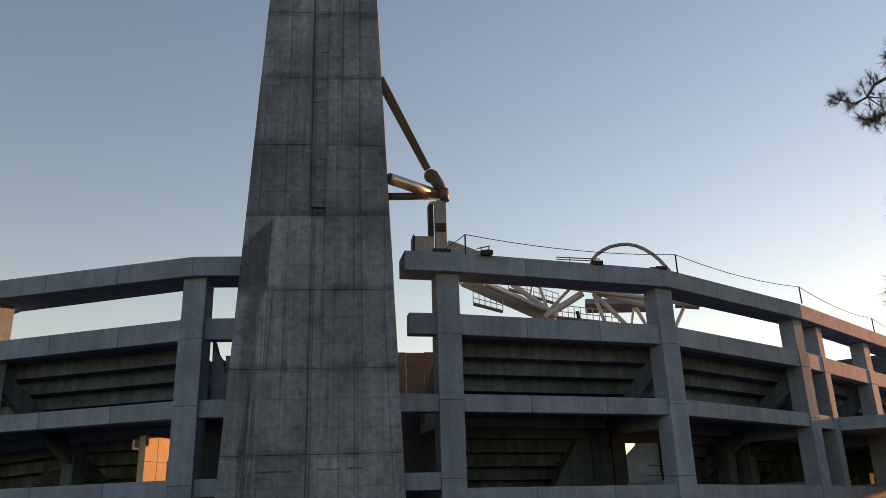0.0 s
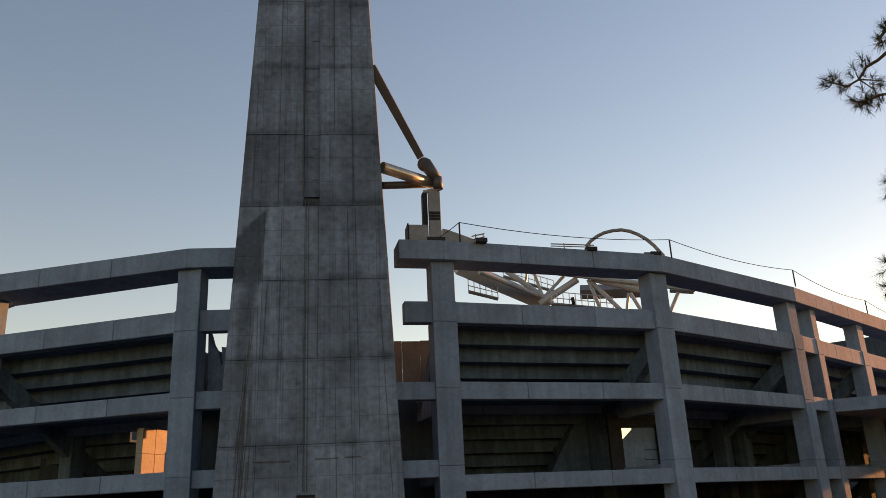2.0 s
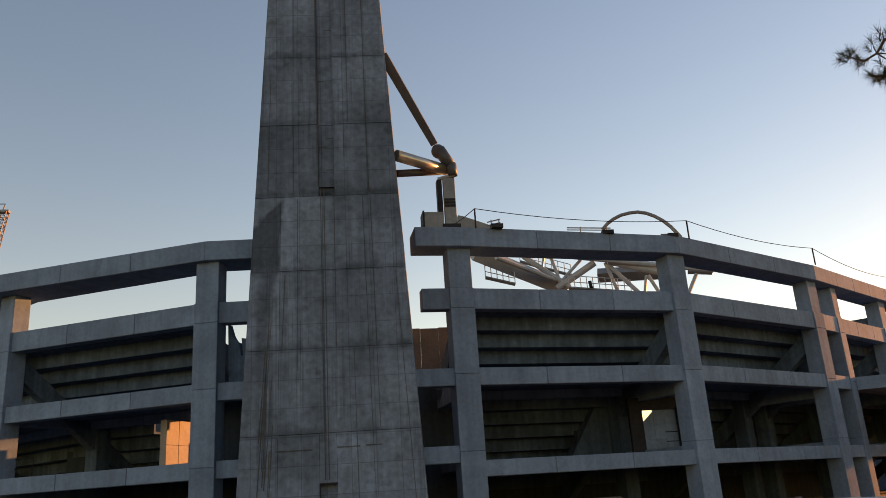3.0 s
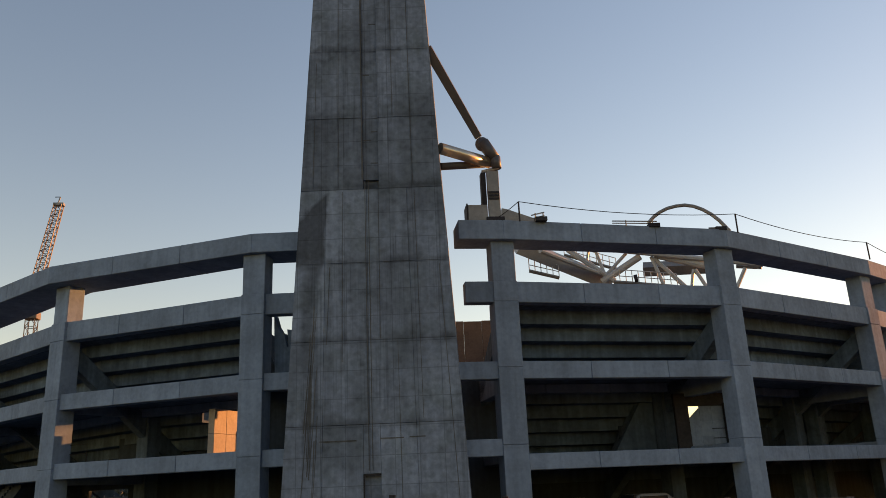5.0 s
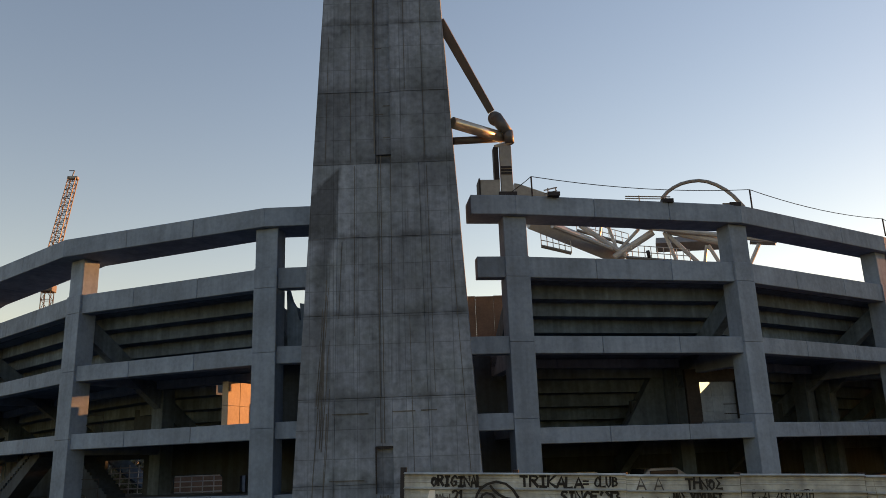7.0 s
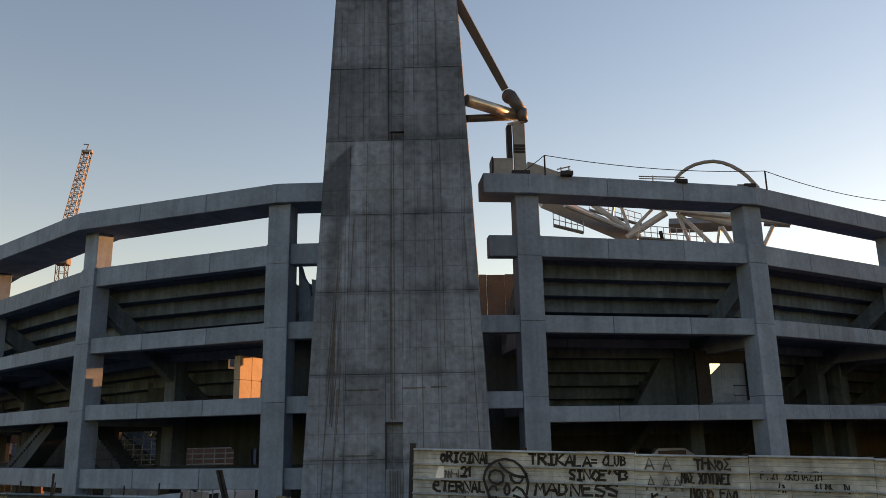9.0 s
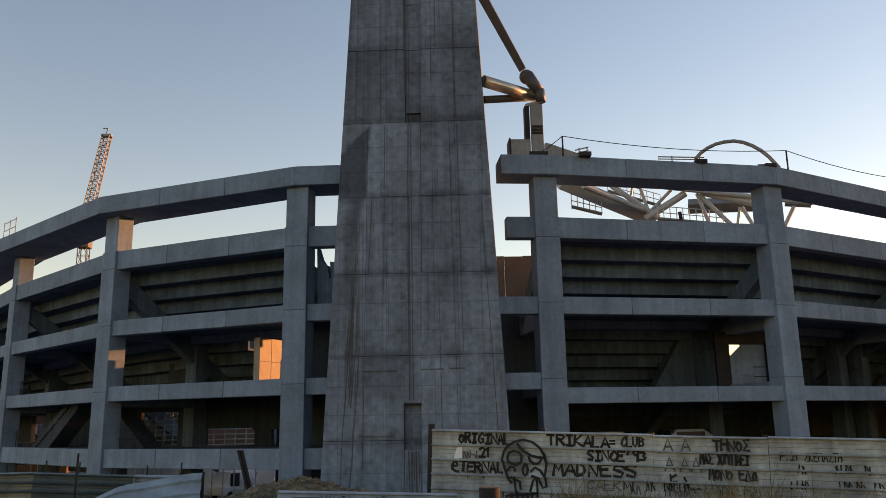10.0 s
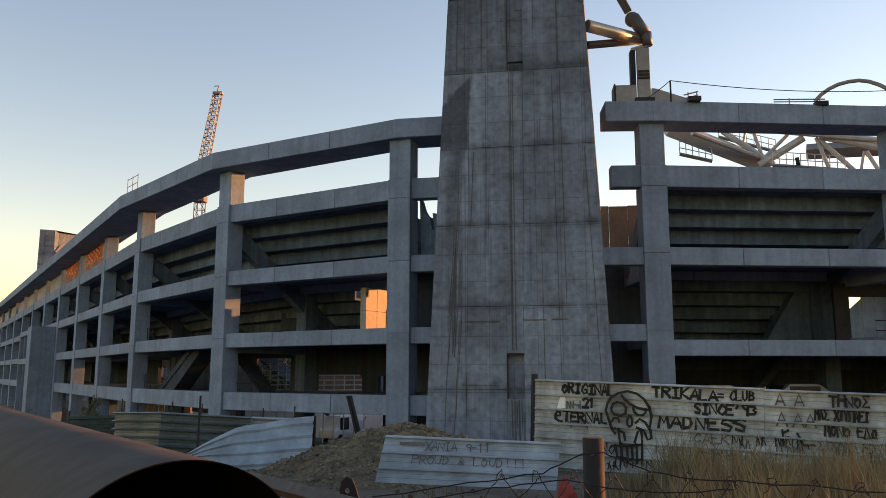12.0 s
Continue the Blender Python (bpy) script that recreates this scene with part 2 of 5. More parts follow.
# ---- stadium frame ----
TOP, B1, B2, B3L, B3R, PLINTH = 16.5, 13.35, 9.3, 5.6, 4.87, 2.2
LEFT = [Vector(p) for p in ((-5.86, 40.2), (-17.5, 46.1), (-28.3, 57.3))]
for k in range(11):
    LEFT.append(LEFT[2] + Vector((-0.616, 0.788)) * 13.5 * (k + 1))
RIGHT = [Vector(p) for p in ((6.9, 38.5), (19.6, 40.5), (32.05, 47.2), (34.9, 49.15), (42.15, 54.1))]
RIGHT.append(RIGHT[-1] + Vector((0.828, 0.561)) * 13.5)
RIGHT.append(RIGHT[-1] + Vector((0.828, 0.561)) * 13.5)
# chains run from left to right as seen from the street, so that "inward" is to their left
CH_L = LEFT[::-1] + [LEFT[0] + Vector((2.6, -0.25))]
CH_R = [RIGHT[0] + Vector((-2.3, -0.1))] + RIGHT


def normals(chain):
    """Inward unit normals at the nodes, scaled for mitres."""
    out = []
    for i in range(len(chain)):
        ds = []
        if i > 0:
            ds.append((chain[i] - chain[i - 1]).normalized())
        if i < len(chain) - 1:
            ds.append((chain[i + 1] - chain[i]).normalized())
        ns = [Vector((-d.y, d.x)) for d in ds]
        n = sum(ns, Vector((0, 0))).normalized()
        out.append(n / n.dot(ns[0]))
    return out


def ring(chain, z1, h, y0, y1, name, label, mat, skip=(), ends=(0.0, 0.0), category="beam"):
    """A beam along the columns; y0 and y1: how far its faces lie inward of the column line."""
    top = empty(name, label, category, kind="structure")
    ns = normals(chain)
    for i in range(len(chain) - 1):
        if i in skip:
            continue
        a, b = chain[i], chain[i + 1]
        d = (b - a).normalized()
        if i == 0:
            a = a + d * ends[0]
        if i == len(chain) - 2:
            b = b - d * ends[1]
        cuts = 3 if (b - a).length > 8 and category == "beam" else 1
        ya, yb = (y0[i], y0[i + 1]) if isinstance(y0, list) else (y0, y0)
        f0, f1, k0, k1 = a + ns[i] * ya, b + ns[i + 1] * yb, a + ns[i] * y1, b + ns[i + 1] * y1
        g = 0.008 / (b - a).length
        for c in range(cuts):
            s, e = c / cuts + (g if c else 0), (c + 1) / cuts - (g if c < cuts - 1 else 0)
            bm = add_prism(bmesh.new(), [f0.lerp(f1, s), f0.lerp(f1, e), k0.lerp(k1, e), k0.lerp(k1, s)], z1 - h, z1)
            bmesh.ops.bevel(bm, geom=list(bm.edges), offset=0.025, segments=1, affect="EDGES")
            part("beam_section", bm, mat, top)
    return top


nL, nR = len(CH_L), len(CH_R)
for chain, side in ((CH_L, "left"), (CH_R, "right")):
    e = (0, 0)
    out = [-0.3] * len(chain) if side == "right" else [-1.45] * (len(chain) - 3) + [-0.85, -0.3, -0.3]
    ring(chain, TOP, 1.02, out, 1.9 if side == "left" else 1.45, "top_ring_beam", "grey concrete ring beam on top of the facade columns", M_CONC, ends=e)
    ring(chain, B1, 1.08, 0.06, 0.75, "upper_ring_beam", "grey concrete beam under the open top gallery", M_CONC, ends=(0.25, 0) if side == "right" else (0, 0))
    ring(chain, B2, 0.86, 0.06, 0.75, "middle_ring_beam", "grey concrete beam at the middle gallery", M_CONC, ends=(-1.6, 0) if side == "right" else (0, -1.5))
ring(CH_L, B3L, 0.82, 0.06, 0.75, "lower_ring_beam", "grey concrete beam at the lower gallery", M_CONC, ends=(0, -1.5))
ring(CH_R[1:], B3R, 0.76, 0.06, 0.75, "lower_ring_beam", "grey concrete beam at the lower gallery", M_CONC)
ring(CH_R[:2], B3L, 0.8, 0.06, 0.75, "lower_stub_beam", "short grey concrete beam beside the tower", M_CONC, ends=(-1.6, 0))
ring(CH_L, PLINTH, 1.0, 0.06, 0.6, "plinth_beam", "grey concrete plinth beam near the ground", M_CONC, ends=(0, -1.5))
ring(CH_R, PLINTH - 0.6, 1.0, 0.06, 0.6, "plinth_beam", "grey concrete plinth beam near the ground", M_CONC)


def column(p, n, w=1.26, d=1.08):
    """Facade column: a heavy lower shaft and a slimmer one under the top beam."""
    ang = math.degrees(math.atan2(n.y, n.x)) - 90
    m = pose(p.x, p.y, 0, 0, 0, ang)
    c = empty("concrete_column", "tall grey concrete facade column of the stadium shell", "column", "facade columns", m=m)
    for z0, z1 in ((-2.7, 5.3), (5.31, 9.0), (9.01, 12.3), (12.31, B1)):
        part("shaft", box(-w / 2, w / 2, 0, d, z0, z1, bevel=0.02), M_CONC, c)
    part("upper_shaft", box(-w / 2 + 0.02, w / 2 - 0.02, 0.08, d, B1, TOP - 1.02, bevel=0.03), M_CONC, c)
    return m


frames = []
for chain, idx in ((CH_L, range(0, nL - 1)), (CH_R, range(1, nR))):
    ns = normals(chain)
    for i in idx:
        frames.append(column(chain[i], ns[i].normalized(), w=0.9 if chain is CH_R and i == 4 else 1.26))


def bay_frame(a, b):
    d = (b - a).normalized()
    return pose(a.x, a.y, 0, 0, 0, math.degrees(math.atan2(d.y, d.x))), (b - a).length


# ---- seating tier seen from below ----
RUN, DROP = 1.0, 0.73
def tier(chain, i0, i1, steps=16, cut=1.0, hole=None):
    """Steps over the bays i0 to i1; hole: the stretch of the bay and the steps left open, as a way in or to let sun
    through.
    """
    t = empty("seating_tier", "raw concrete stepped grandstand seen from underneath", "grandstand", "grandstand tiers")
    ns = normals(chain)
    for i in range(i0, i1):
        for k in range(steps):
            y, z = 0.9 + RUN * k, 12.43 - DROP * k
            runs = [(0.0, cut if k > 4 else 1.0)]
            if hole and hole[2] <= k <= hole[3]:
                runs = [(0.0, hole[0]), (hole[1], runs[0][1])]
            for u, v in runs:
                bm = bmesh.new()
                for (ya, yb, za, zb) in ((y, y + 0.16, z - 0.14, z + (DROP if k else 0.3)), (y + 0.16, y + RUN + 0.1, z - 0.14, z)):
                    p0, p1 = chain[i] + ns[i] * ya, chain[i + 1] + ns[i + 1] * ya
                    q0, q1 = chain[i] + ns[i] * yb, chain[i + 1] + ns[i + 1] * yb
                    add_prism(bm, [p0.lerp(p1, u), p0.lerp(p1, v), q0.lerp(q1, v), q0.lerp(q1, u)], za, zb)
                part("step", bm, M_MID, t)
    return t


tier(CH_L, 0, nL - 4, 11)
tier(CH_L, nL - 4, nL - 3, 11)
# cut and gap shaped to let low sun reach the panel and column
tier(CH_L, nL - 3, nL - 2, 11, 0.64, (0.345, 0.45, 6, 7))
tier(CH_R, 1, 2)
tier(CH_R, 2, 3, hole=(0.2, 0.46, 5, 8))
tier(CH_R, 3, nR - 1)


# raking beams, inner columns and gallery slabs
def raker(m, under=8.38, short=False):
    """under: the height below its cross beam; short: only the head, so that the sun gets past."""
    r = empty("raking_beam", "sloping concrete beam that carries the grandstand steps", "beam", "raking beams", m=m)
    bm = bmesh.new()
    e = 4.4 if short else 16.5
    prof = [(1.0, 12.2), (1.0, 11.0), (e, 11.75 - 0.73 * e), (e, 12.95 - 0.73 * e)]
    for s in (-0.3, 0.3):
        vs = [bm.verts.new((s, y, z)) for y, z in prof]
        bm.faces.new(vs)
    v = list(bm.verts)
    for j in range(4):
        bm.faces.new((v[j], v[(j + 1) % 4], v[4 + (j + 1) % 4], v[4 + j]))
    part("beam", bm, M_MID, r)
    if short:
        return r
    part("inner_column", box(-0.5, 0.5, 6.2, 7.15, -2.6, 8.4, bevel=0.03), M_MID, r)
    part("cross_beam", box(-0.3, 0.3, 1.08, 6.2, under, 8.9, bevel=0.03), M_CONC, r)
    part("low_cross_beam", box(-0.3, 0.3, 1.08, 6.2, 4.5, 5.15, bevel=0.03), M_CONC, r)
    return r


for k, m in enumerate(frames):
    raker(m, 8.38 if k < nL - 1 else 7.9, k == nL - 2)
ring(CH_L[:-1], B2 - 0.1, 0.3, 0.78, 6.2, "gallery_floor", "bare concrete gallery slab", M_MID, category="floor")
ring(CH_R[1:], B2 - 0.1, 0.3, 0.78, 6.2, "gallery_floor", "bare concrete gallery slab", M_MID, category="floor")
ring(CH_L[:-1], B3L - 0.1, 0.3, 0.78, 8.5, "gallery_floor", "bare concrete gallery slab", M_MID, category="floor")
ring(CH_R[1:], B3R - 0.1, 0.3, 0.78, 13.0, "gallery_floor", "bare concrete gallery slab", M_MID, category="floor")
ring(CH_L[:-1], 8.88, 0.5, 5.7, 6.18, "inner_beam", "concrete beam along the inner columns", M_CONC)
ring(CH_R[1:], 8.88, 0.5, 5.7, 6.18, "inner_beam", "concrete beam along the inner columns", M_CONC)
ring(CH_L[:-1], 2.15, 0.25, 0.62, 8.5, "ground_floor", "bare concrete floor of the ground storey", M_DEEPSHADE, category="floor")
ring(CH_R[2:], 1.25, 0.3, 0.62, 13.0, "ground_floor", "bare concrete floor of the ground storey", M_DEEPSHADE, category="floor")
# back walls added to shut light out of the ground storey
ring(CH_R[1:], 4.4, 6.6, 13.0, 13.4, "inner_wall", "wall added at the back to keep the ground storey dark", M_DEEPSHADE, category="wall")
ring(CH_L[:12], 5.3, 5.5, 8.5, 8.9, "inner_wall", "wall added behind to keep the ground storey dark", M_DEEPSHADE, skip=(nL - 6,), category="wall")

# ---- tower ----
U, N_IN = Vector((0.996, -0.087)), Vector((0.087, 0.996))
T0 = Vector((0.0, 35.5))
def t_left(z): return -4.0 + 0.0505 * z
def t_right(z): return 4.39 - 0.0465 * z
def t_xy(u, y): return T0 + U * u + N_IN * y

tower = empty("concrete_tower", "tall tapering raw concrete tower with streaked formwork panels", "tower")
LIFTS = [-1.4, 2.6, 6.25, 9.95, 13.58, 17.2, 20.93, 24.65, 28.5, 32.2, 34.0]
bm = bmesh.new()
H = 34.0
def plan_at(z, f): return [t_xy(t_left(z) + 0.02, f), t_xy(t_right(z) - 0.02, f), t_xy(t_right(z) + 0.2, 5.2), t_xy(t_left(z) + 0.4, 5.2)]
add_prism(bm, plan_at(-1.4, 0.30), -1.4, H, plan_at(H, 0.30))
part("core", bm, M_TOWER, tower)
random.seed(4)
for a, b in zip(LIFTS, LIFTS[1:]):
    cuts = [None, -2.15, -0.31, 0.46, 2.1, None] if a < 6 else [None, -2.15, -0.02, 2.1, None] if a < 17 else [None, -0.16, 0.58, None]
    n = len(cuts) - 1
    for j in range(n):
        def edge(k, z):
            if k == 0: return t_left(z)
            if k == n: return t_right(z)
            return cuts[k] * (1 - 0.006 * z) if a < 17 else cuts[k]
        g, off = 0.006, random.uniform(-0.012, 0.012)
        slot = a > 17 and j == 1
        f0 = 0.13 if slot else off
        z0, z1 = a + 0.009, b - 0.009
        if slot and a < 18:
            z0 = 17.7
        if a < 6 and j == 2:
            z0, z1 = (z0, 2.2) if a < 0 else (4.18, z1)
        lo = [t_xy(edge(j, z0) + g, f0), t_xy(edge(j + 1, z0) - g, f0), t_xy(edge(j + 1, z0) - g, 0.32), t_xy(edge(j, z0) + g, 0.32)]
        hi = [t_xy(edge(j, z1) + g, f0), t_xy(edge(j + 1, z1) - g, f0), t_xy(edge(j + 1, z1) - g, 0.32), t_xy(edge(j, z1) + g, 0.32)]
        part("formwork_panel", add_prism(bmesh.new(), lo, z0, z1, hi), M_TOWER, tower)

# grooves, slots, strips of recess shade and long damp streaks on the tower's face
def on_face(name, u0, z0, u1, z1, w, mat, label=""):
    a, b = t_xy(u0, -0.017), t_xy(u1, -0.017)
    bm = bmesh.new()
    lo = [t_xy(u0 - w / 2, -0.017), t_xy(u0 + w / 2, -0.017), t_xy(u0 + w / 2, 0.05), t_xy(u0 - w / 2, 0.05)]
    hi = [t_xy(u1 - w / 2, -0.017), t_xy(u1 + w / 2, -0.017), t_xy(u1 + w / 2, 0.05), t_xy(u1 - w / 2, 0.05)]
    part(name, add_prism(bm, lo, z0, z1, hi), mat, tower, label)

# dark strip stands in for the shadow at the recess's left edge
on_face("groove", -0.2, 17.7, -0.2, 33.5, 0.07, M_CORE)
for z, u0, u1 in ((18.55, 0.22, 0.56), (19.75, -0.13, 0.24), (20.2, 0.24, 0.56), (23.3, -0.13, 0.2), (26.2, 0.2, 0.56)):
    bmx = add_prism(bmesh.new(), [t_xy(u0, 0.11), t_xy(u1, 0.11), t_xy(u1, 0.2), t_xy(u0, 0.2)], z, z + 0.04)
    part("ledge", bmx, M_CORE, tower)
# two dark strips put shade along the door niche's left and top edges
on_face("groove", -0.29, 2.2, -0.29, 4.15, 0.06, M_DARK)
on_face("slot", 0.075, 4.09, 0.075, 4.16, 0.76, M_DARK)
for u in (-0.06, 0.1):
    on_face("groove", u, 4.3, u - 0.02, 17.6, 0.035, M_CORE)
on_face("groove", 3.9, 0.0, 3.3, 13.4, 0.03, M_CORE)
for u0, z0, u1, z1 in ((-1.2, 9.0, -1.15, 17.1), (-1.9, 9.8, -1.75, 13.4), (2.35, 6.4, 2.25, 17.1), (1.35, 2.7, 1.3, 9.9), (0.52, 10.0, 0.55, 17.5), (2.2, 17.4, 2.1, 30.0), (-1.35, 17.3, -1.3, 30.0), (-2.55, 17.3, -2.4, 24.0), (1.3, 21.0, 1.3, 30.0)):
    on_face("groove", u0, z0, u1, z1, 0.024, M_CORE)
for u0, u1, z in ((-2.2, -0.6, 5.55), (0.45, 1.45, 5.6), (1.7, 2.4, 5.62), (-2.3, -0.8, 2.75)):
    on_face("slot", (u0 + u1) / 2, z, (u0 + u1) / 2, z + 0.05, u1 - u0, M_CORE)
rq = random.Random(12)
for k in range(9):
    z1 = rq.uniform(5.5, 12.5)
    u1 = t_left(z1) + rq.uniform(0.75, 1.5)
    z = z1
    u = u1
    while z > max(0.3, z1 - rq.uniform(4, 10)):
        zn = z - rq.uniform(0.7, 1.5)
        un = u - (z - zn) * 0.055 + rq.uniform(-0.04, 0.04)
        on_face("damp_streak", un, zn, u, z, rq.uniform(0.02, 0.05), M_CORE)
        z, u = zn, un

for u, z0, z1, w in ((-0.12, 0.5, 2.15, 0.05), (0.02, -0.4, 2.1, 0.07), (0.1, 0.9, 2.1, 0.04), (0.2, -0.2, 2.15, 0.06), (0.31, 0.7, 2.12, 0.03), (0.4, -0.6, 1.6, 0.04)):
    on_face("damp_streak", u + 0.03, z0, u, z1, w, M_CORE)
# unseen block behind the tower, added to keep low sun off a column
part("rear_core", add_prism(bmesh.new(), [(-1.2, 40.8), (2.6, 40.5), (2.6, 46.0), (-1.2, 46.0)], -1.4, 17.0), M_TOWER, tower, "unseen concrete block added behind the shaft to block low sun")

# ---- steel mast and roof steel ----
mast = empty("steel_mast", "white steel roof mast tied to the tower by arms", "mast")
bm = tube((3.37, 37.85, 26.22), (6.08, 39.13, 21.55), 0.36, 0.27, 4)
part("upper_arm", bm, M_BRONZE, mast, "long dark grey box arm")
bm = bmesh.new()
bmesh.ops.create_uvsphere(bm, u_segments=14, v_segments=8, radius=0.4, matrix=Matrix.Translation((6.26, 39.10, 21.14)) @ Matrix.Diagonal((1, 0.6, 1.05, 1)))
add_tube(bm, (6.29, 39.10, 21.21), (6.87, 39.00, 20.26), 0.36, 0.3, 10)
add_tube(bm, (6.87, 39.00, 20.33), (6.94, 38.99, 19.66), 0.3, 0.26, 10)
part("knuckle", bm, M_BRONZE, mast, "rounded dark steel knuckle")
part("sunlit_arm", tube((3.80, 37.61, 20.24), (6.59, 39.25, 20.12), 0.3, sides=28), M_SUNGILT, mast, "round pale metal tube arm glinting in low sun")
part("lower_arm", tube((3.87, 38.41, 19.56), (6.72, 39.63, 20.22), 0.2, sides=12), M_BRONZE, mast)
part("collar", tube((6.13, 39.12, 19.53), (7.03, 38.97, 19.73), 0.1, sides=8), M_STEEL, mast)
bx, by, bz = (6.68, 39.03, 16.79)
part("mast_plate", box(bx - 0.32, bx + 0.32, by - 0.1, by + 0.1, bz, bz + 2.75, bevel=0.02), M_GREYSTEEL, mast, "grey plate with bolt holes")
part("side_plate", box(bx - 0.62, bx - 0.36, by, by + 0.5, bz + 0.1, bz + 2.7, bevel=0.02), M_DARK, mast, "dark edge plate")
for i in range(3):
    part("grille_bar", box(bx - 0.3, bx + 0.28, by - 0.14, by - 0.1, bz + 1.1 + 0.17 * i, bz + 1.22 + 0.17 * i), M_DARK, mast)
part("base_box", box(bx - 1.45, bx - 0.4, by - 0.3, by + 0.7, bz - 0.2, bz + 0.75, bevel=0.03), M_GREYSTEEL, mast, "open grey steel base box")
part("base_box_edge", box(bx - 1.52, bx - 1.45, by - 0.35, by + 0.7, bz - 0.2, bz + 0.8), M_DARK, mast)
bm = bmesh.new()
va = [bm.verts.new((bx + 0.4 + dx, by + dy, bz - 0.2 + dz)) for dy in (0, 0.5) for dx, dz in ((0, 0), (0, 0.85), (0.25, 0.8), (2.1, 0.12), (2.1, 0))]
bm.faces.new(va[:5]), bm.faces.new(va[5:])
for i in range(5):
    bm.faces.new((va[i], va[(i + 1) % 5], va[5 + (i + 1) % 5], va[5 + i]))
part("tail_plate", bm, M_GREYSTEEL, mast, "tapering grey base plate")
part("base_foot", box(bx - 0.5, bx + 0.45, by - 0.4, by + 0.4, 16.45, bz + 0.06, bevel=0.02), M_DARK, mast)

for ob in mast.children:
    if ob.name.split(".")[0] in ("knuckle", "sunlit_arm", "lower_arm"):
        for f in ob.data.polygons:
            f.use_smooth = len(f.vertices) == 4

roof = empty("roof_truss", "white steel roof truss with walkways over the bowl", "roof truss")
def member(name, p, q, r, mat=M_STEEL, sides=8, label=""):
    if name == "tube_member":
        q = Vector(q) + (Vector(q) - Vector(p)) * 0.22
    return part(name, tube(p, q, r, sides=sides), mat, roof, label)

member("plate_girder", (11.29, 56.89, 20.91), (19.36, 61.00, 18.96), 0.7, M_STEEL, 4, "deep pale grey plate girder")
member("flange", (12.72, 55.56, 20.05), (19.21, 60.00, 19.08), 0.18)
member("tube_member", (15.96, 59.91, 21.41), (18.66, 59.12, 19.03), 0.22)
member("tube_member", (17.52, 59.47, 21.21), (17.27, 59.55, 20.05), 0.1)
member("tube_member", (18.07, 59.31, 21.03), (18.51, 59.17, 19.27), 0.13)
member("tube_member", (20.26, 58.60, 20.63), (18.80, 59.08, 19.20), 0.13)
member("tube_member", (21.24, 58.25, 20.27), (18.82, 59.07, 18.83), 0.28, sides=10)
member("tube_member", (22.02, 57.96, 20.15), (22.61, 57.73, 17.99), 0.14)
member("tube_member", (22.17, 57.90, 20.04), (23.87, 57.22, 17.79), 0.17)
member("tube_member", (22.27, 57.86, 20.27), (25.60, 56.47, 18.97), 0.3, sides=10)
member("tube_member", (24.79, 56.83, 18.74), (24.56, 56.93, 17.54), 0.12)
member("tube_member", (24.91, 56.77, 18.73), (25.45, 56.54, 17.41), 0.14)
member("tube_member", (28.13, 55.25, 18.37), (27.51, 55.56, 17.11), 0.14)
member("top_chord", (14.84, 60.20, 22.00), (29.24, 54.67, 18.45), 0.2)
member("girder", (22.74, 61.96, 20.22), (27.24, 60.11, 19.89), 0.62, M_GREYSTEEL, 4, "grey steel plate girder")
member("girder", (29.37, 59.10, 19.60), (31.03, 58.25, 19.25), 0.2, M_GREYSTEEL, 4)
# service walkways with rails
def walkway(p, q, n):
    p, q = Vector(p), Vector(q)
    part("walkway_deck", tube(p, q, 0.14, sides=4), M_GREYSTEEL, roof)
    for h in (0.5, 1.0):
        part("hand_rail", tube(p + Vector((0, 0, h)), q + Vector((0, 0, h)), 0.035, sides=5), M_STEEL, roof)
    for i in range(n + 1):
        a = p.lerp(q, i / n)
        part("rail_post", tube(a, a + Vector((0, 0, 1.0)), 0.035, sides=5), M_STEEL, roof)

walkway((18.55, 57.06, 17.95), (22.85, 55.48, 17.08), 10)
walkway((12.46, 58.69, 19.37), (14.65, 58.18, 18.64), 5)
walkway((17.19, 65.79, 22.71), (21.34, 64.57, 21.00), 8)
lamp = empty("flood_lamp", "black round floodlight on the roof walkway", "floodlight")
part("housing", tube((19.98, 56.58, 18.02), (20.22, 56.49, 18.05), 0.32, sides=12), M_DARK, lamp)

arch = [(22.84, 59.79, 23.55), (23.26, 59.62, 24.00), (23.76, 59.43, 24.34), (24.34, 59.19, 24.58), (24.98, 58.92, 24.67), (25.61, 58.65, 24.65), (26.22, 58.38, 24.44), (26.80, 58.12, 24.07), (27.36, 57.86, 23.56), (27.82, 57.64, 22.97), (28.40, 57.36, 21.98)]
# grey steel here stands for the shade on the backlit arch
tagged(part("steel_arch", sweep(arch, 0.15, 8), M_GREYSTEEL), "slender steel arch over the roof, greyed as if backlit", "arch")

# ---- rope rail on the top beam ----
rail = empty("rope_rail", "thin posts with a slack safety rope on the ring beam", "safety rail")
feet = [(6.61, 38.29, 16.50), (7.83, 38.28, 16.50), (20.63, 40.71, 16.50), (32.21, 46.69, 16.50), (43.74, 54.98, 16.50)]
heights = [0.1, 1.02, 1.06, 1.1, 1.15]
tops = []
for i, (f, h) in enumerate(zip(feet, heights)):
    f = Vector(f)
    if i:
        part("rail_post", tube(f - Vector((0, 0, 0.05)), f + Vector((0, 0, h)), 0.045, sides=6), M_DARK, rail)
    tops.append(f + Vector((0, 0, h)))
tops.append(tops[-1] + (tops[-1] - tops[-2]))
for i in range(len(tops) - 1):
    a, b = tops[i], tops[i + 1]
    sag = 0.024 * (b - a).length
    part("rope", sweep([a.lerp(b, k / 10) - Vector((0, 0, sag * 4 * (k / 10) * (1 - k / 10))) for k in range(11)], 0.022, 5), M_DARK, rail)

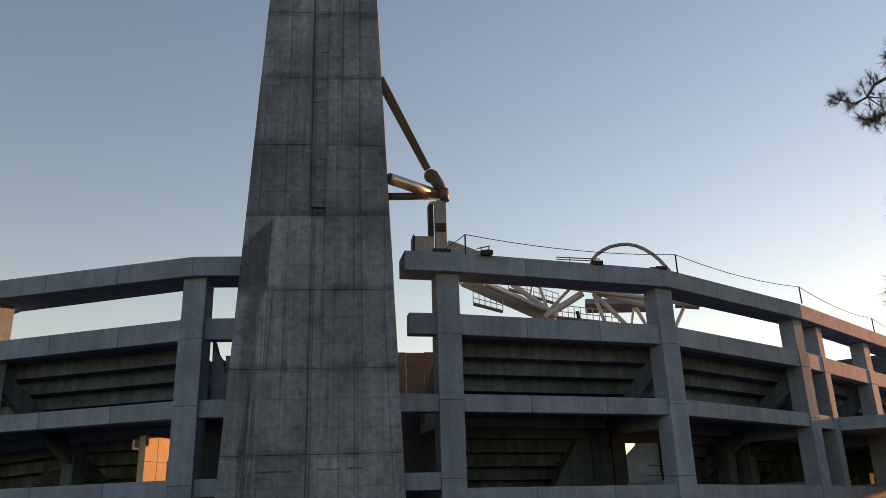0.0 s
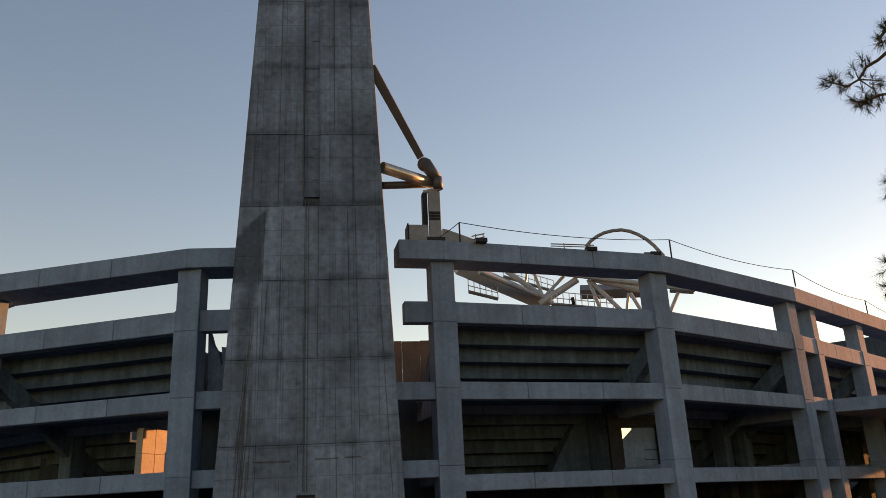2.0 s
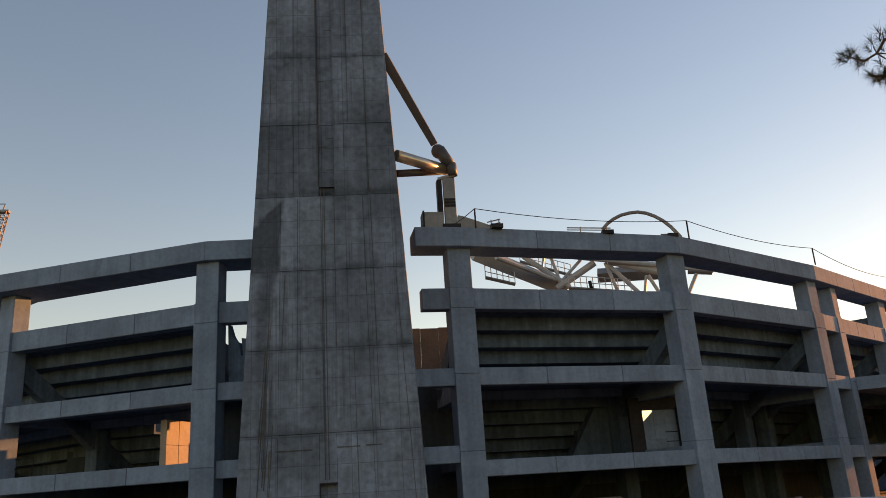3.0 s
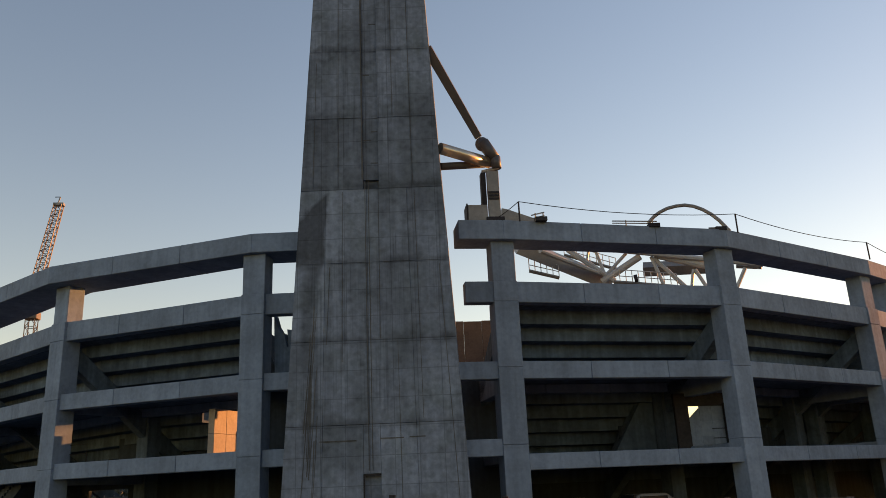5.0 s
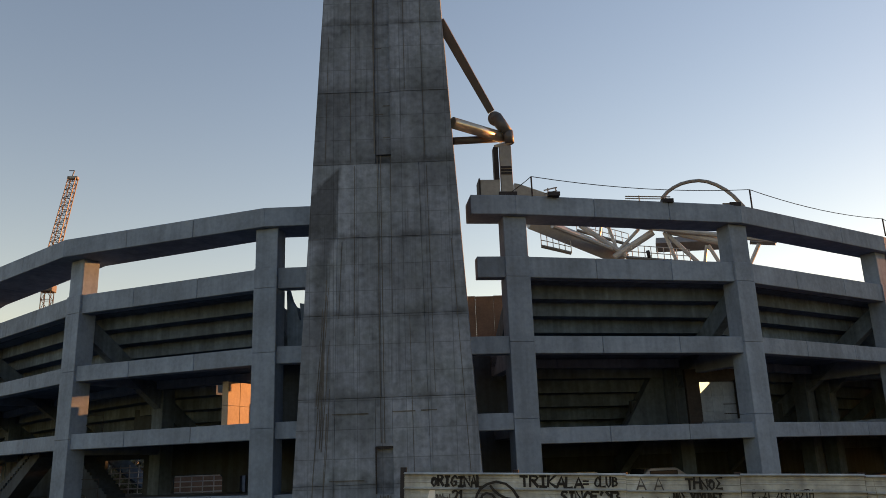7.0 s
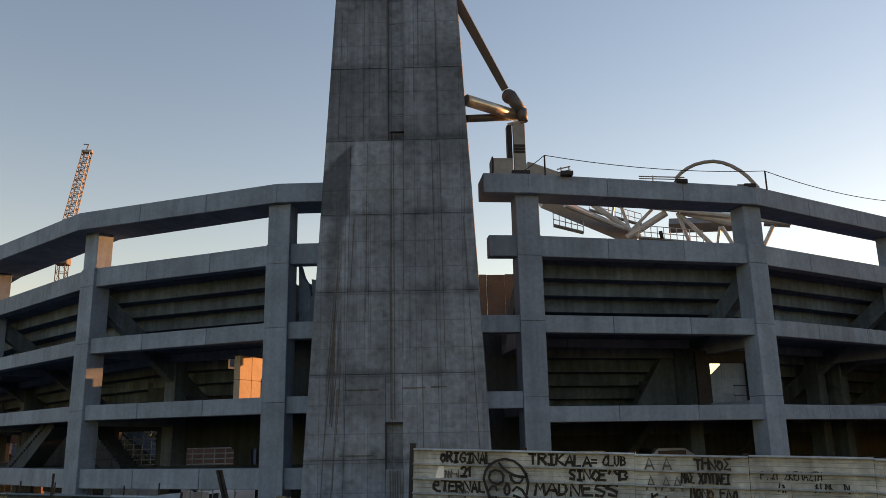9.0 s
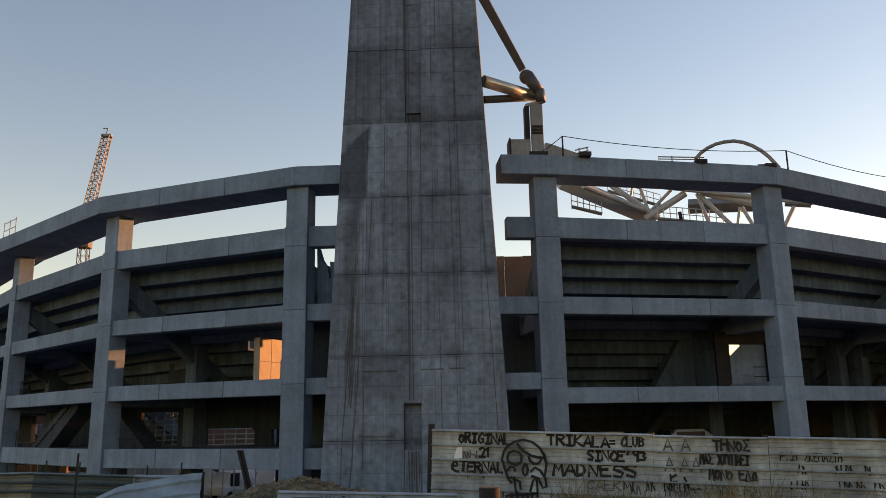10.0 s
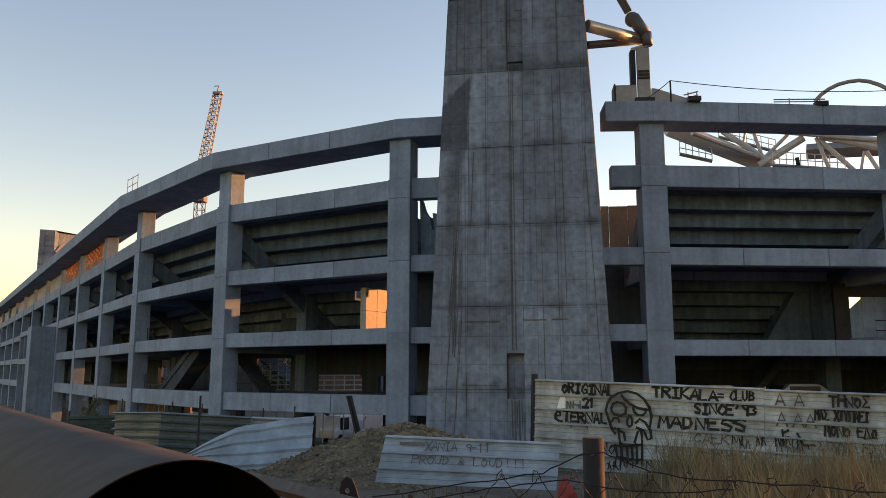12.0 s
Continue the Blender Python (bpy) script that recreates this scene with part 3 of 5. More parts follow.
def beam_litter(p, q, h):
    """A short run of loose rail and a dark box left on the beam."""
    p, q = Vector(p), Vector(q)
    t = empty("loose_railing", "short loose railing and dark box on the ring beam", "railing", "loose railings")
    part("rail", tube(p + Vector((0, 0, h * 0.6)), q + Vector((0, 0, h)), 0.035, sides=5), M_GREYSTEEL, t)
    part("low_rail", tube(p + Vector((0, 0, h * 0.2)), q + Vector((0, 0, h * 0.6)), 0.03, sides=5), M_GREYSTEEL, t)
    for k in (0.3, 0.9):
        a = p.lerp(q, k)
        part("post", tube(a - Vector((0, 0, 0.05)), a + Vector((0, 0, h * 0.9)), 0.035, sides=5), M_GREYSTEEL, t)
    part("dark_box", box(q.x - 0.5, q.x + 0.1, q.y - 0.2, q.y + 0.2, q.z - 0.05, q.z + 0.16), M_DARK, t)

beam_litter((8.46, 38.32, 16.50), (9.16, 38.36, 16.50), 0.45)
beam_litter((12.97, 39.11, 16.50), (15.60, 39.61, 16.50), 0.3)
beam_litter((18.74, 40.20, 16.50), (19.65, 40.35, 16.50), 0.14)

# ---- tower crane ----
crane = empty("tower_crane", "yellow lattice tower crane with its jib raised", "crane")
def lattice(name, p, q, w0, w1, bays, mat, r=0.09):
    p, q = Vector(p), Vector(q)
    d = (q - p).normalized()
    s = d.cross(Vector((0, 1, 0))).normalized()
    t = d.cross(s).normalized()
    rings = []
    for i in range(bays + 1):
        k = i / bays
        w = (w0 + (w1 - w0) * k) / 2
        c = p.lerp(q, k)
        rings.append([c + s * w + t * w, c - s * w + t * w, c - s * w - t * w, c + s * w - t * w])
    bm = bmesh.new()
    for i in range(bays):
        for j in range(4):
            add_tube(bm, rings[i][j], rings[i + 1][j], r, sides=4)
            add_tube(bm, rings[i][j], rings[i + 1][(j + 1) % 4] if i % 2 else rings[i + 1][(j + 3) % 4], r * 0.6, sides=4)
            add_tube(bm, rings[i][j], rings[i][(j + 1) % 4], r * 0.6, sides=4)
    return part(name, bm, mat, crane)

lattice("jib", (-57.36, 138.60, 37.29), (-54.91, 139.59, 55.37), 1.6, 1.25, 22, M_CRANE)
mt = Vector((-57.08, 138.72, 34.97))
lattice("mast", (mt.x, mt.y, -2.4), mt, 1.5, 1.5, 18, M_CRANE)
a = Vector((-57.09, 138.71, 35.18))
part("slewing_ring", box(a.x - 1.1, a.x + 1.1, a.y - 1.0, a.y + 1.0, a.z - 0.9, a.z + 0.4, bevel=0.1), M_CRANE, crane)
part("cab", box(a.x - 1.4, a.x - 0.1, a.y - 1.6, a.y - 0.3, a.z + 0.3, a.z + 2.0, bevel=0.15), M_CRANE, crane)
part("counterweight", box(a.x + 0.2, a.x + 1.5, a.y - 0.6, a.y + 0.6, a.z + 0.4, a.z + 1.6, bevel=0.1), M_GREYSTEEL, crane)
h = Vector((-54.91, 139.59, 55.37))
part("jib_head", box(h.x - 0.9, h.x + 0.9, h.y - 0.5, h.y + 0.5, h.z - 0.2, h.z + 0.3, bevel=0.05), M_GREYSTEEL, crane)
part("jib_tip", tube(h + Vector((-0.3, 0, 0)), h + Vector((0.1, 0, 1.5)), 0.12, sides=5), M_GREYSTEEL, crane)
part("vane", tube(h + Vector((-0.8, 0, 1.5)), h + Vector((0.1, 0, 1.5)), 0.08, sides=5), M_DARK, crane)

# ---- far corner tower and works along the far facade ----
far = empty("far_tower", "distant twin concrete tower at the next corner", "tower")
bm = bmesh.new()
ft = Vector((-91.57, 150.30, 31.68))
w0 = Vector((-93.89, 148.86, 31.46)); w1 = Vector((-93.50, 158.48, 32.69))
b0 = Vector((-94.07, 148.75, 18.78)); bmid = Vector((-91.35, 150.44, 18.92)); b1 = Vector((-92.76, 158.91, 19.77))
lo = [(b0.x, b0.y), (bmid.x, bmid.y), (b1.x, b1.y), (b0.x + 6, b0.y + 12)]
hi = [(w0.x, w0.y), (ft.x, ft.y), (w1.x, w1.y), (w0.x + 6, w0.y + 12)]
add_prism(bm, lo, -2.6, ft.z, hi)
part("shaft", bm, M_TOWER, far)
a, b = Vector((-91.29, 150.47, 26.88)), Vector((-92.62, 156.67, 28.29))
part("bracket", tube(a, Vector((-92.41, 155.63, 30.27)), 0.5, sides=4), M_GREYSTEEL, far)
part("platform", tube(a, b, 0.35, sides=4), M_GREYSTEEL, far)

# small guard rail on the far beam
guard = empty("guard_rail", "small tubular guard rail on the ring beam", "guard rail")
g0, g1 = Vector((-28.88, 56.38, 16.50)), Vector((-27.33, 54.82, 16.50))
for h in (0.1, 0.65, 1.2):
    part("rail", tube(g0 + Vector((0, 0, h)), g1 + Vector((0, 0, h)), 0.03, sides=5), M_STEEL, guard)
for k in (0, 0.5, 1):
    a = g0.lerp(g1, k)
    part("post", tube(a - Vector((0, 0, 0.05)), a + Vector((0, 0, 1.3)), 0.03, sides=5), M_STEEL, guard)

# brick infill in the open top gallery
LN = normals(CH_L)
brick_me = mesh_from(box(-0.36, 0.36, -0.1, 0.1, -0.13, 0.13, bevel=0.015), "brick", M_BRICK)
def brick_wall(i, cols, rows, start):
    a, b = CH_L[i], CH_L[i + 1]
    m, length = bay_frame(a, b)
    w = empty("brick_infill", "unfinished open-jointed red brick infill wall", "brick wall", "brick infills", m=m)
    part("pier", box(start - 0.35, start - 0.05, 0.3, 0.7, B1, TOP - 1.02), M_CONC, w)
    for r in range(rows):
        for c in range(cols):
            if (r + c) % 2 and r > rows * 0.35 and c < cols - 2:
                continue
            o = new("brick", brick_me)
            o.matrix_basis = pose(start + 0.38 + 0.78 * c, 0.5, B1 + 0.15 + 0.29 * r)
            o.parent = w

far_i = nL - 2
brick_wall(far_i - 4, 12, 7, 1.2)
brick_wall(far_i - 5, 12, 7, 1.2)
for i in range(0, far_i - 5):
    m, length = bay_frame(CH_L[i], CH_L[i + 1])
    tagged(part("infill_wall", box(0.8, length - 2.5, 0.45, 0.7, B1, TOP - 1.25), M_PANEL, m=m), "pale plastered infill wall in the top gallery", "wall", "gallery infills", "structure")

# stair block standing proud of the far facade
m, length = bay_frame(CH_L[far_i - 6], CH_L[far_i - 5])
block = empty("stair_block", "grey concrete stair block standing before the facade", "stair block", m=m)
part("wall", box(length - 4.2, length - 0.6, -2.6, 0.0, -2.6, 8.7, bevel=0.04), M_CONC, block)
part("ledge", box(-4, length - 4.2, -2.2, 0.0, 8.0, 8.6, bevel=0.04), M_CONC, block)
part("lower_ledge", box(-4, length - 4.2, -2.2, 0.0, 4.4, 5.1, bevel=0.04), M_CONC, block)
part("post", box(-3.9, -3.4, -2.2, -1.7, -2.6, 8.0, bevel=0.03), M_CONC, block)
for x in (1.0, 4.5):
    part("post", box(x, x + 0.3, -2.1, -1.8, -2.6, 8.0), M_CONC, block)
part("prop", tube((length - 6.5, -2.0, 2.0), (length - 4.5, -2.0, 4.6), 0.12), M_CONC, block)

# ---- walls, stairs and rooms behind the near bays ----
def bay(i, chain):
    return bay_frame(chain[i], chain[i + 1])

def stair(m, x0, x1, y, width, name_label, steps=18):
    """A bare concrete flight from x0 (foot) to x1 (head) with a solid cheek below."""
    s = empty("concrete_stair", name_label, "stair", "bare stairs", m=m)
    n = steps
    dx, dz = (x1 - x0) / n, (5.3 - 2.2) / n
    for k in range(n):
        xa, xb = sorted((x0 + dx * k, x0 + dx * (k + 1)))
        part("step", box(xa, xb, y, y + width, 2.2 + dz * k - 0.25, 2.2 + dz * (k + 1)), M_DEEPSHADE, s)
    bm = bmesh.new()
    prof = [(x0, 2.1), (x1, 5.2), (x1 + (x1 - x0) * 0.12, 5.2), (x1 + (x1 - x0) * 0.12, 4.6), (x0 + (x1 - x0) * 0.42, 2.1)]
    va = [bm.verts.new((x, yy, z)) for yy in (y + 0.1, y + width - 0.1) for x, z in prof]
    bm.faces.new(va[:5]), bm.faces.new(va[5:])
    for k in range(5):
        bm.faces.new((va[k], va[(k + 1) % 5], va[5 + (k + 1) % 5], va[5 + k]))
    part("cheek", bm, M_DEEPSHADE, s)
    return s

iL1, iL2 = nL - 3, nL - 4          # bays l2-l1 and l3-l2
mA, LA = bay(iL1, CH_L)
mB, LB = bay(iL2, CH_L)
mC, LC = bay(1, CH_R)
mD, LD = bay(2, CH_R)
stair(mB, 2.0, 8.2, 1.5, 1.4, "bare concrete stair rising behind the facade beam")
stair(mA, 1.35, -2.15, 2.2, 1.4, "bare concrete stair beside a dark opening")

# dark sheet with ragged openings in place of deep shade, ground storey, near left bays
def pierced_wall(m, y, spans, z0, z1, label, mat=M_DEEPSHADE):
    w = empty("inner_wall", label, "wall", kind="structure", m=m)
    for xa, xb, za, zb in spans:
        part("wall_piece", box(xa, xb, y, y + 0.25, za, zb), mat, w)
    return w

pierced_wall(mA, 8.6, [(-14, -5.3, 1.2, 5.6), (-5.3, -2.05, 1.2, 1.95), (-5.3, -2.05, 4.33, 5.6), (-2.05, 0.3, 1.2, 5.6), (0.3, 4.2, 1.2, 2.05), (0.3, 4.2, 3.2, 5.6), (4.2, 5.5, 1.2, 5.6), (5.5, 6.4, 1.2, 2.05), (5.5, 6.4, 3.1, 5.6), (6.4, 18, 1.2, 5.6)], 0, 5.6, "dark wall added for deep shade, with openings to the yard behind")
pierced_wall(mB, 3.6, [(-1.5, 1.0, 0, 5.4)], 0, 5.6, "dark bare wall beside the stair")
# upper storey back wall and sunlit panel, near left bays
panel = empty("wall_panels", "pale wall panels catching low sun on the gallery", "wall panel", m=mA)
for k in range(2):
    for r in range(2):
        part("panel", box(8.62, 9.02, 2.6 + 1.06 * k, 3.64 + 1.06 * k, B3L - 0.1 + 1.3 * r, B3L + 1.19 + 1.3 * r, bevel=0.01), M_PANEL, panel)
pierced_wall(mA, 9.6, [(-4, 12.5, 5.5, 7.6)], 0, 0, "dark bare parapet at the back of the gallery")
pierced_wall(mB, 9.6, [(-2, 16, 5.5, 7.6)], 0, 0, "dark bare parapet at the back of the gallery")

# vomitory walls in the near right bay
vom = empty("vomitory", "concrete vomitory with pale wall panels and a dark doorway", "vomitory", m=mC)
bm = bmesh.new()
va = [bm.verts.new((x, y, z)) for y in (7.2, 8.1) for x, z in ((11.3, 8.3), (11.3, 4.6), (8.3, 4.6), (10.7, 8.3))]
bm.faces.new(va[:4]), bm.faces.new(va[4:])
for k in range(4):
    bm.faces.new((va[k], va[(k + 1) % 4], va[4 + (k + 1) % 4], va[4 + k]))
part("side_wall", bm, M_MID, vom)
part("lintel", box(11.1, 14.5, 4.35, 4.55, 7.38, 8.1), M_DARK, vom, "dark steel lintel")
for k in range(3):
    for r in range(3):
        bm = box(0, 0.735, 0, 0.1, 0, 0.848, bevel=0.01)
        if k == 0 and r == 2:
            # broken corner that lets the sky through
            bm = bmesh.new()
            va = [bm.verts.new((x, y, z)) for y in (0, 0.1) for x, z in ((0, 0), (0.72, 0), (0.72, 0.72), (0.2, 0.28), (0, 0.14))]
            bm.faces.new(va[:5]), bm.faces.new(va[5:])
            for j in range(5):
                bm.faces.new((va[j], va[(j + 1) % 5], va[5 + (j + 1) % 5], va[5 + j]))
        part("panel", bm, M_CONC, vom, m=pose(11.95 + 0.74 * k, 4.4, 4.85 + 0.85 * r))
# solid dark box stands for the shade of the open doorway
part("door_frame", box(11.1, 11.93, 4.3, 4.5, 4.6, 7.5), M_DARK, vom)
part("door_post", box(14.2, 14.4, 4.1, 4.4, 4.6, 7.5), M_DARK, vom)
for h in (0.55, 1.05):
    part("hand_rail", tube((11.6, 1.6, B3R + h), (13.4, 1.6, B3R + h), 0.025, sides=5), M_DARK, vom)
pierced_wall(mC, 8.2, [(11, 14, 4.4, 6.6)], 0, 0, "dark bare wall behind the gallery")
pierced_wall(mD, 8.2, [(-1, 15, 4.4, 6.6)], 0, 0, "dark bare wall behind the gallery")

# gallery hand rails beside columns
def gallery_rail(m, x, z, y=0.9, w=1.3):
    g = empty("gallery_rail", "thin tubular guard rail beside a column", "guard rail", "gallery rails", m=m)
    for h in (0.5, 1.0):
        part("rail", tube((x, y, z + h), (x + w, y, z + h), 0.02, sides=5), M_DARK, g)
    for k in (0, 1):
        part("post", tube((x + w * k, y, z), (x + w * k, y, z + 1.05), 0.02, sides=5), M_DARK, g)

for m, L, z in ((mA, LA, B3L), (mB, LB, B3L), (mA, LA, PLINTH), (mB, LB, PLINTH)):
    gallery_rail(m, 0.7, z)

# stepped stand end and brown boards behind the tower
bm = bmesh.new()
prof = [(13.5, 12.4), (13.7, 11.8), (13.9, 11.5), (14.1, 11.4), (14.3, 10.7), (14.4, 10.7), (14.3, 11.6), (14.8, 11.5), (14.8, 9.3), (13.6, 9.4)]
va = [bm.verts.new((x, y, z)) for y in (1.3, 1.7) for x, z in prof]
bm.faces.new(va[:10]), bm.faces.new(va[10:])
for k in range(10):
    bm.faces.new((va[k], va[(k + 1) % 10], va[10 + (k + 1) % 10], va[10 + k]))
tagged(part("stand_end", bm, M_MID, m=mA), "stepped concrete end of the seating tier", "wall", kind="structure")
boards = empty("board_wall", "brown boarded wall closing the stand behind the tower", "board wall")
# boards towards the right are unseen, added to block low sun
for k in range(10):
    part("board", box(3.8 + 1.2 * k, 4.98 + 1.2 * k, 51.0, 51.15, 9.0, 13.95 - 0.02 * (k % 3), bevel=0.01), M_PLY, boards)
# dark walls added where only shade shows beside the tower
part("stub_wall", box(-5.5, -1.2, 43.3, 43.6, 5.4, 9.25), M_DEEPSHADE, boards, "dark wall added to blank the shaded gap")
part("stub_wall", box(-8.5, -4.4, 52.0, 52.3, -0.2, 7.9), M_DEEPSHADE, boards, "dark wall added to blank the shaded gap")
part("stub_wall", box(3.4, 7.2, 44.0, 44.3, -1.2, 9.25), M_DEEPSHADE, boards, "dark wall added to blank the shaded gap")

# stand added across the bowl to screen sun and sky; gap shapes sun patches
opp = empty("added_far_stand", "stand added across the bowl to screen the low sun, with an open gap", "grandstand")
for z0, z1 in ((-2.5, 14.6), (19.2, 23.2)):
    part("tier_wall", add_prism(bmesh.new(), [(52, 122), (82, 89), (85, 92), (55, 125)], z0, z1), M_DEEPSHADE, opp)
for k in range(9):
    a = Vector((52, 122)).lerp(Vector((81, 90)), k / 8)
    part("post", box(a.x, a.x + 1, a.y, a.y + 1, 14.6, 19.2), M_DEEPSHADE, opp)
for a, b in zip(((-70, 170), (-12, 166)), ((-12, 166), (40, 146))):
    part("tier_wall", add_prism(bmesh.new(), [a, b, (b[0], b[1] + 3), (a[0], a[1] + 3)], -2.5, 22.0), M_DEEPSHADE, opp)

# projecting deck at the middle gallery on the sunset side
mE, LE = bay(4, CH_R)
deck = empty("gallery_deck", "concrete deck projecting from the middle gallery", "deck", m=mE)
# the slab's outer reach is unseen, drawn out to shade columns and ground
part("slab", add_prism(bmesh.new(), [(0.5, 0.0), (5.6, -12.0), (44, -12.0), (44, 0.0)], B2 - 0.85, B2), M_CONC, deck)

# unseen wall under the deck, added to keep low sun off the heap
part("abutment", box(5.7, 44, -12.0, -11.6, -1.2, B2 - 0.85), M_CONC, deck)

# yard seen through the ground storey: rails, wall and trees
for x0, y0, x1, y1 in ((-20.68, 62.68, -17.64, 63.60), (-15.63, 62.06, -11.77, 62.91), (-47.48, 101.44, -41.93, 97.36)):
    m, L = bay_frame(Vector((x0, y0)), Vector((x1, y1)))
    r = empty("scaffold_rack", "white tubular scaffold racks stacked in the yard", "scaffold rack", "scaffold racks", m=m)
    for h in range(7):
        part("rail", tube((0, 0.15 * (h % 2), 1.6 + 0.38 * h), (L, 0.15 * (h % 2), 1.62 + 0.38 * h), 0.05, sides=5), M_STEEL, r)
    for k in range(6):
        part("post", tube((L * k / 5, 0.1, -2.4), (L * k / 5, 0.1, 4.1), 0.05, sides=5), M_STEEL, r)
m, L = bay_frame(Vector((-20.08, 76.41)), Vector((-11.55, 78.15)))
tagged(part("yard_wall", box(0, L, 0, 0.4, -2.5, 3.6), M_PLY, m=m), "brown wall at the back of the yard", "wall", kind="structure")
m, L = bay_frame(Vector((-54.0, 107.0)), Vector((-41.0, 98.5)))
tagged(part("yard_wall", box(0, L, 0.6, 1.0, -2.5, 7.0), M_PLY, m=m), "brown wall at the back of the yard", "wall", kind="structure")


def leafy_tree(name, label, base, height, spread, seed, leaf=0.28, count=1500):
    rnd = random.Random(seed)
    t = empty(name, label, "tree", "trees in the yard", m=pose(*base))
    bm = bmesh.new()
    add_tube(bm, (0, 0, -0.2), (0.1, 0, height * 0.45), 0.22, 0.13)
    tips = []
    for k in range(9):
        a = k * 2.4
        st = Vector((0.1, 0, height * (0.3 + 0.02 * k)))
        en = Vector((math.cos(a) * spread * rnd.uniform(0.5, 0.9), math.sin(a) * spread * rnd.uniform(0.5, 0.9), height * rnd.uniform(0.55, 0.95)))
        add_tube(bm, st, en, 0.09, 0.03, 6)
        tips += [st.lerp(en, q) for q in (0.6, 0.85, 1.0)]
    part("trunk", bm, M_BARK, t)
    bm = bmesh.new()
    for _ in range(count):
        c = rnd.choice(tips) + Vector([rnd.gauss(0, spread * 0.2) for _ in range(3)])
        q = Euler([rnd.uniform(0, 6.3) for _ in range(3)]).to_matrix()
        s = leaf * rnd.uniform(0.6, 1.3)
        bm.faces.new([bm.verts.new(c + q @ Vector(v)) for v in ((-s, 0, 0), (0, -s * 0.4, 0), (s, 0, 0), (0, s * 0.4, 0))])
    part("crown", bm, M_LEAF, t)

for k, q in enumerate(((-23.54, 80.64, 1.64), (-25.90, 84.10, 1.57), (-24.58, 88.65, 1.48), (-26.57, 81.79, 1.61), (-20.9, 83.2, 1.6))):
    leafy_tree("yard_tree", "broadleaf tree in the yard behind the stand", (q[0], q[1], -2.3), 7.4 - 0.3 * (k % 4), 2.2, k)


# ---- parked vehicles ----
m, L = bay_frame(Vector((-24.14, 69.95)), Vector((-9.51, 71.37)))
screen = empty("site_screen", "white site screen behind the parked vehicles", "screen", m=m)
for k in range(5):
    part("board", box(L * k / 5, L * (k + 1) / 5 - 0.03, 0, 0.05, -2.4, 0.6), M_WHITE, screen)
def car(mat, m, length=4.2, roof_h=1.45, van=False, label="parked car on the building site"):
    c = empty("parked_car", label, "car", "parked cars", m=m)
    bm = bmesh.new()
    w = 0.85
    prof = [(-length / 2, 0.35), (-length / 2, 0.8), (-length * 0.28, 0.95), (-length * 0.12, roof_h), (length * 0.28, roof_h), (length * 0.46, 0.95), (length / 2, 0.85), (length / 2, 0.35)]
    if van:
        prof = [(-length / 2, 0.35), (-length / 2, 1.0), (-length * 0.4, 1.15), (-length * 0.3, roof_h), (length / 2, roof_h), (length / 2, 0.35)]
    k = len(prof)
    va = [bm.verts.new((x, y * (0.86 if z > 1.1 else 1), z)) for y in (-w, w) for x, z in prof]
    bm.faces.new(va[:k]), bm.faces.new(va[k:])
    for i in range(k):
        bm.faces.new((va[i], va[(i + 1) % k], va[k + (i + 1) % k], va[k + i]))
    bmesh.ops.bevel(bm, geom=list(bm.edges), offset=0.05, segments=2, affect="EDGES")
    part("body", bm, mat, c)
    gx0, gx1 = (-length * 0.13, length * 0.28) if not van else (-length * 0.3, -length * 0.08)
    for s in (-1, 1):
        part("side_window", box(gx0, gx1, s * w * 0.92 - 0.04, s * w * 0.92 + 0.04, 0.98, roof_h - 0.12, bevel=0.02), M_GLASS, c)
    x = -length * 0.2 if not van else -length * 0.36
    part("windscreen", box(-0.02, 0.02, -w * 0.75, w * 0.75, -0.25, 0.25), M_GLASS, c).matrix_basis = pose(x - 0.03, 0, 1.2, 0, 32, 0)
    for sx in (-0.31, 0.31):
        for s in (-1, 1):
            part("wheel", tube((length * sx, s * w - 0.1, 0.32), (length * sx, s * w + 0.08, 0.32), 0.32, sides=14), M_DARK, c)
    return c

def on_ground(p): return p[0], p[1], -2.3
car(M_CARS[0], pose(*on_ground((-22.52, 66.28, -1.32)), 0, 0, 70), 4.0, 1.5, False, "white parked car behind the hoarding")
car(M_CARS[0], pose(*on_ground((-19.95, 60.81, -0.94)), 0, 0, 15), 4.0, 1.4, False, "white parked car behind the hoarding")
car(M_CARS[0], pose(*on_ground((-14.26, 67.51, -1.35)), 0, 0, 60), 4.6, 2.1, True, "pale parked van behind the earth heap")
car(M_CARS[0], pose(*on_ground((-11.21, 67.07, -1.30)), 0, 0, 80), 4.6, 2.2, True, "white parked van behind the earth heap")
car(M_CARS[1], pose(*on_ground((-7.72, 65.55, -1.18)), 0, 0, 20), 4.2, 1.9, True, "blue parked van beside the tower")
car(M_CARS[2], pose(14.38, 43.70, 1.3, 0, 0, 15), label="grey parked car on the raised floor")
car(M_CARS[0], pose(10.54, 45.80, 1.2, 0, 0, 8), label="white parked car on the raised floor")
tagged(part("raised_floor", box(0, 26, 1.0, 14, -2.6, 1.3), M_DEEPSHADE, m=mC), "raised bare concrete ground floor", "floor", kind="structure")

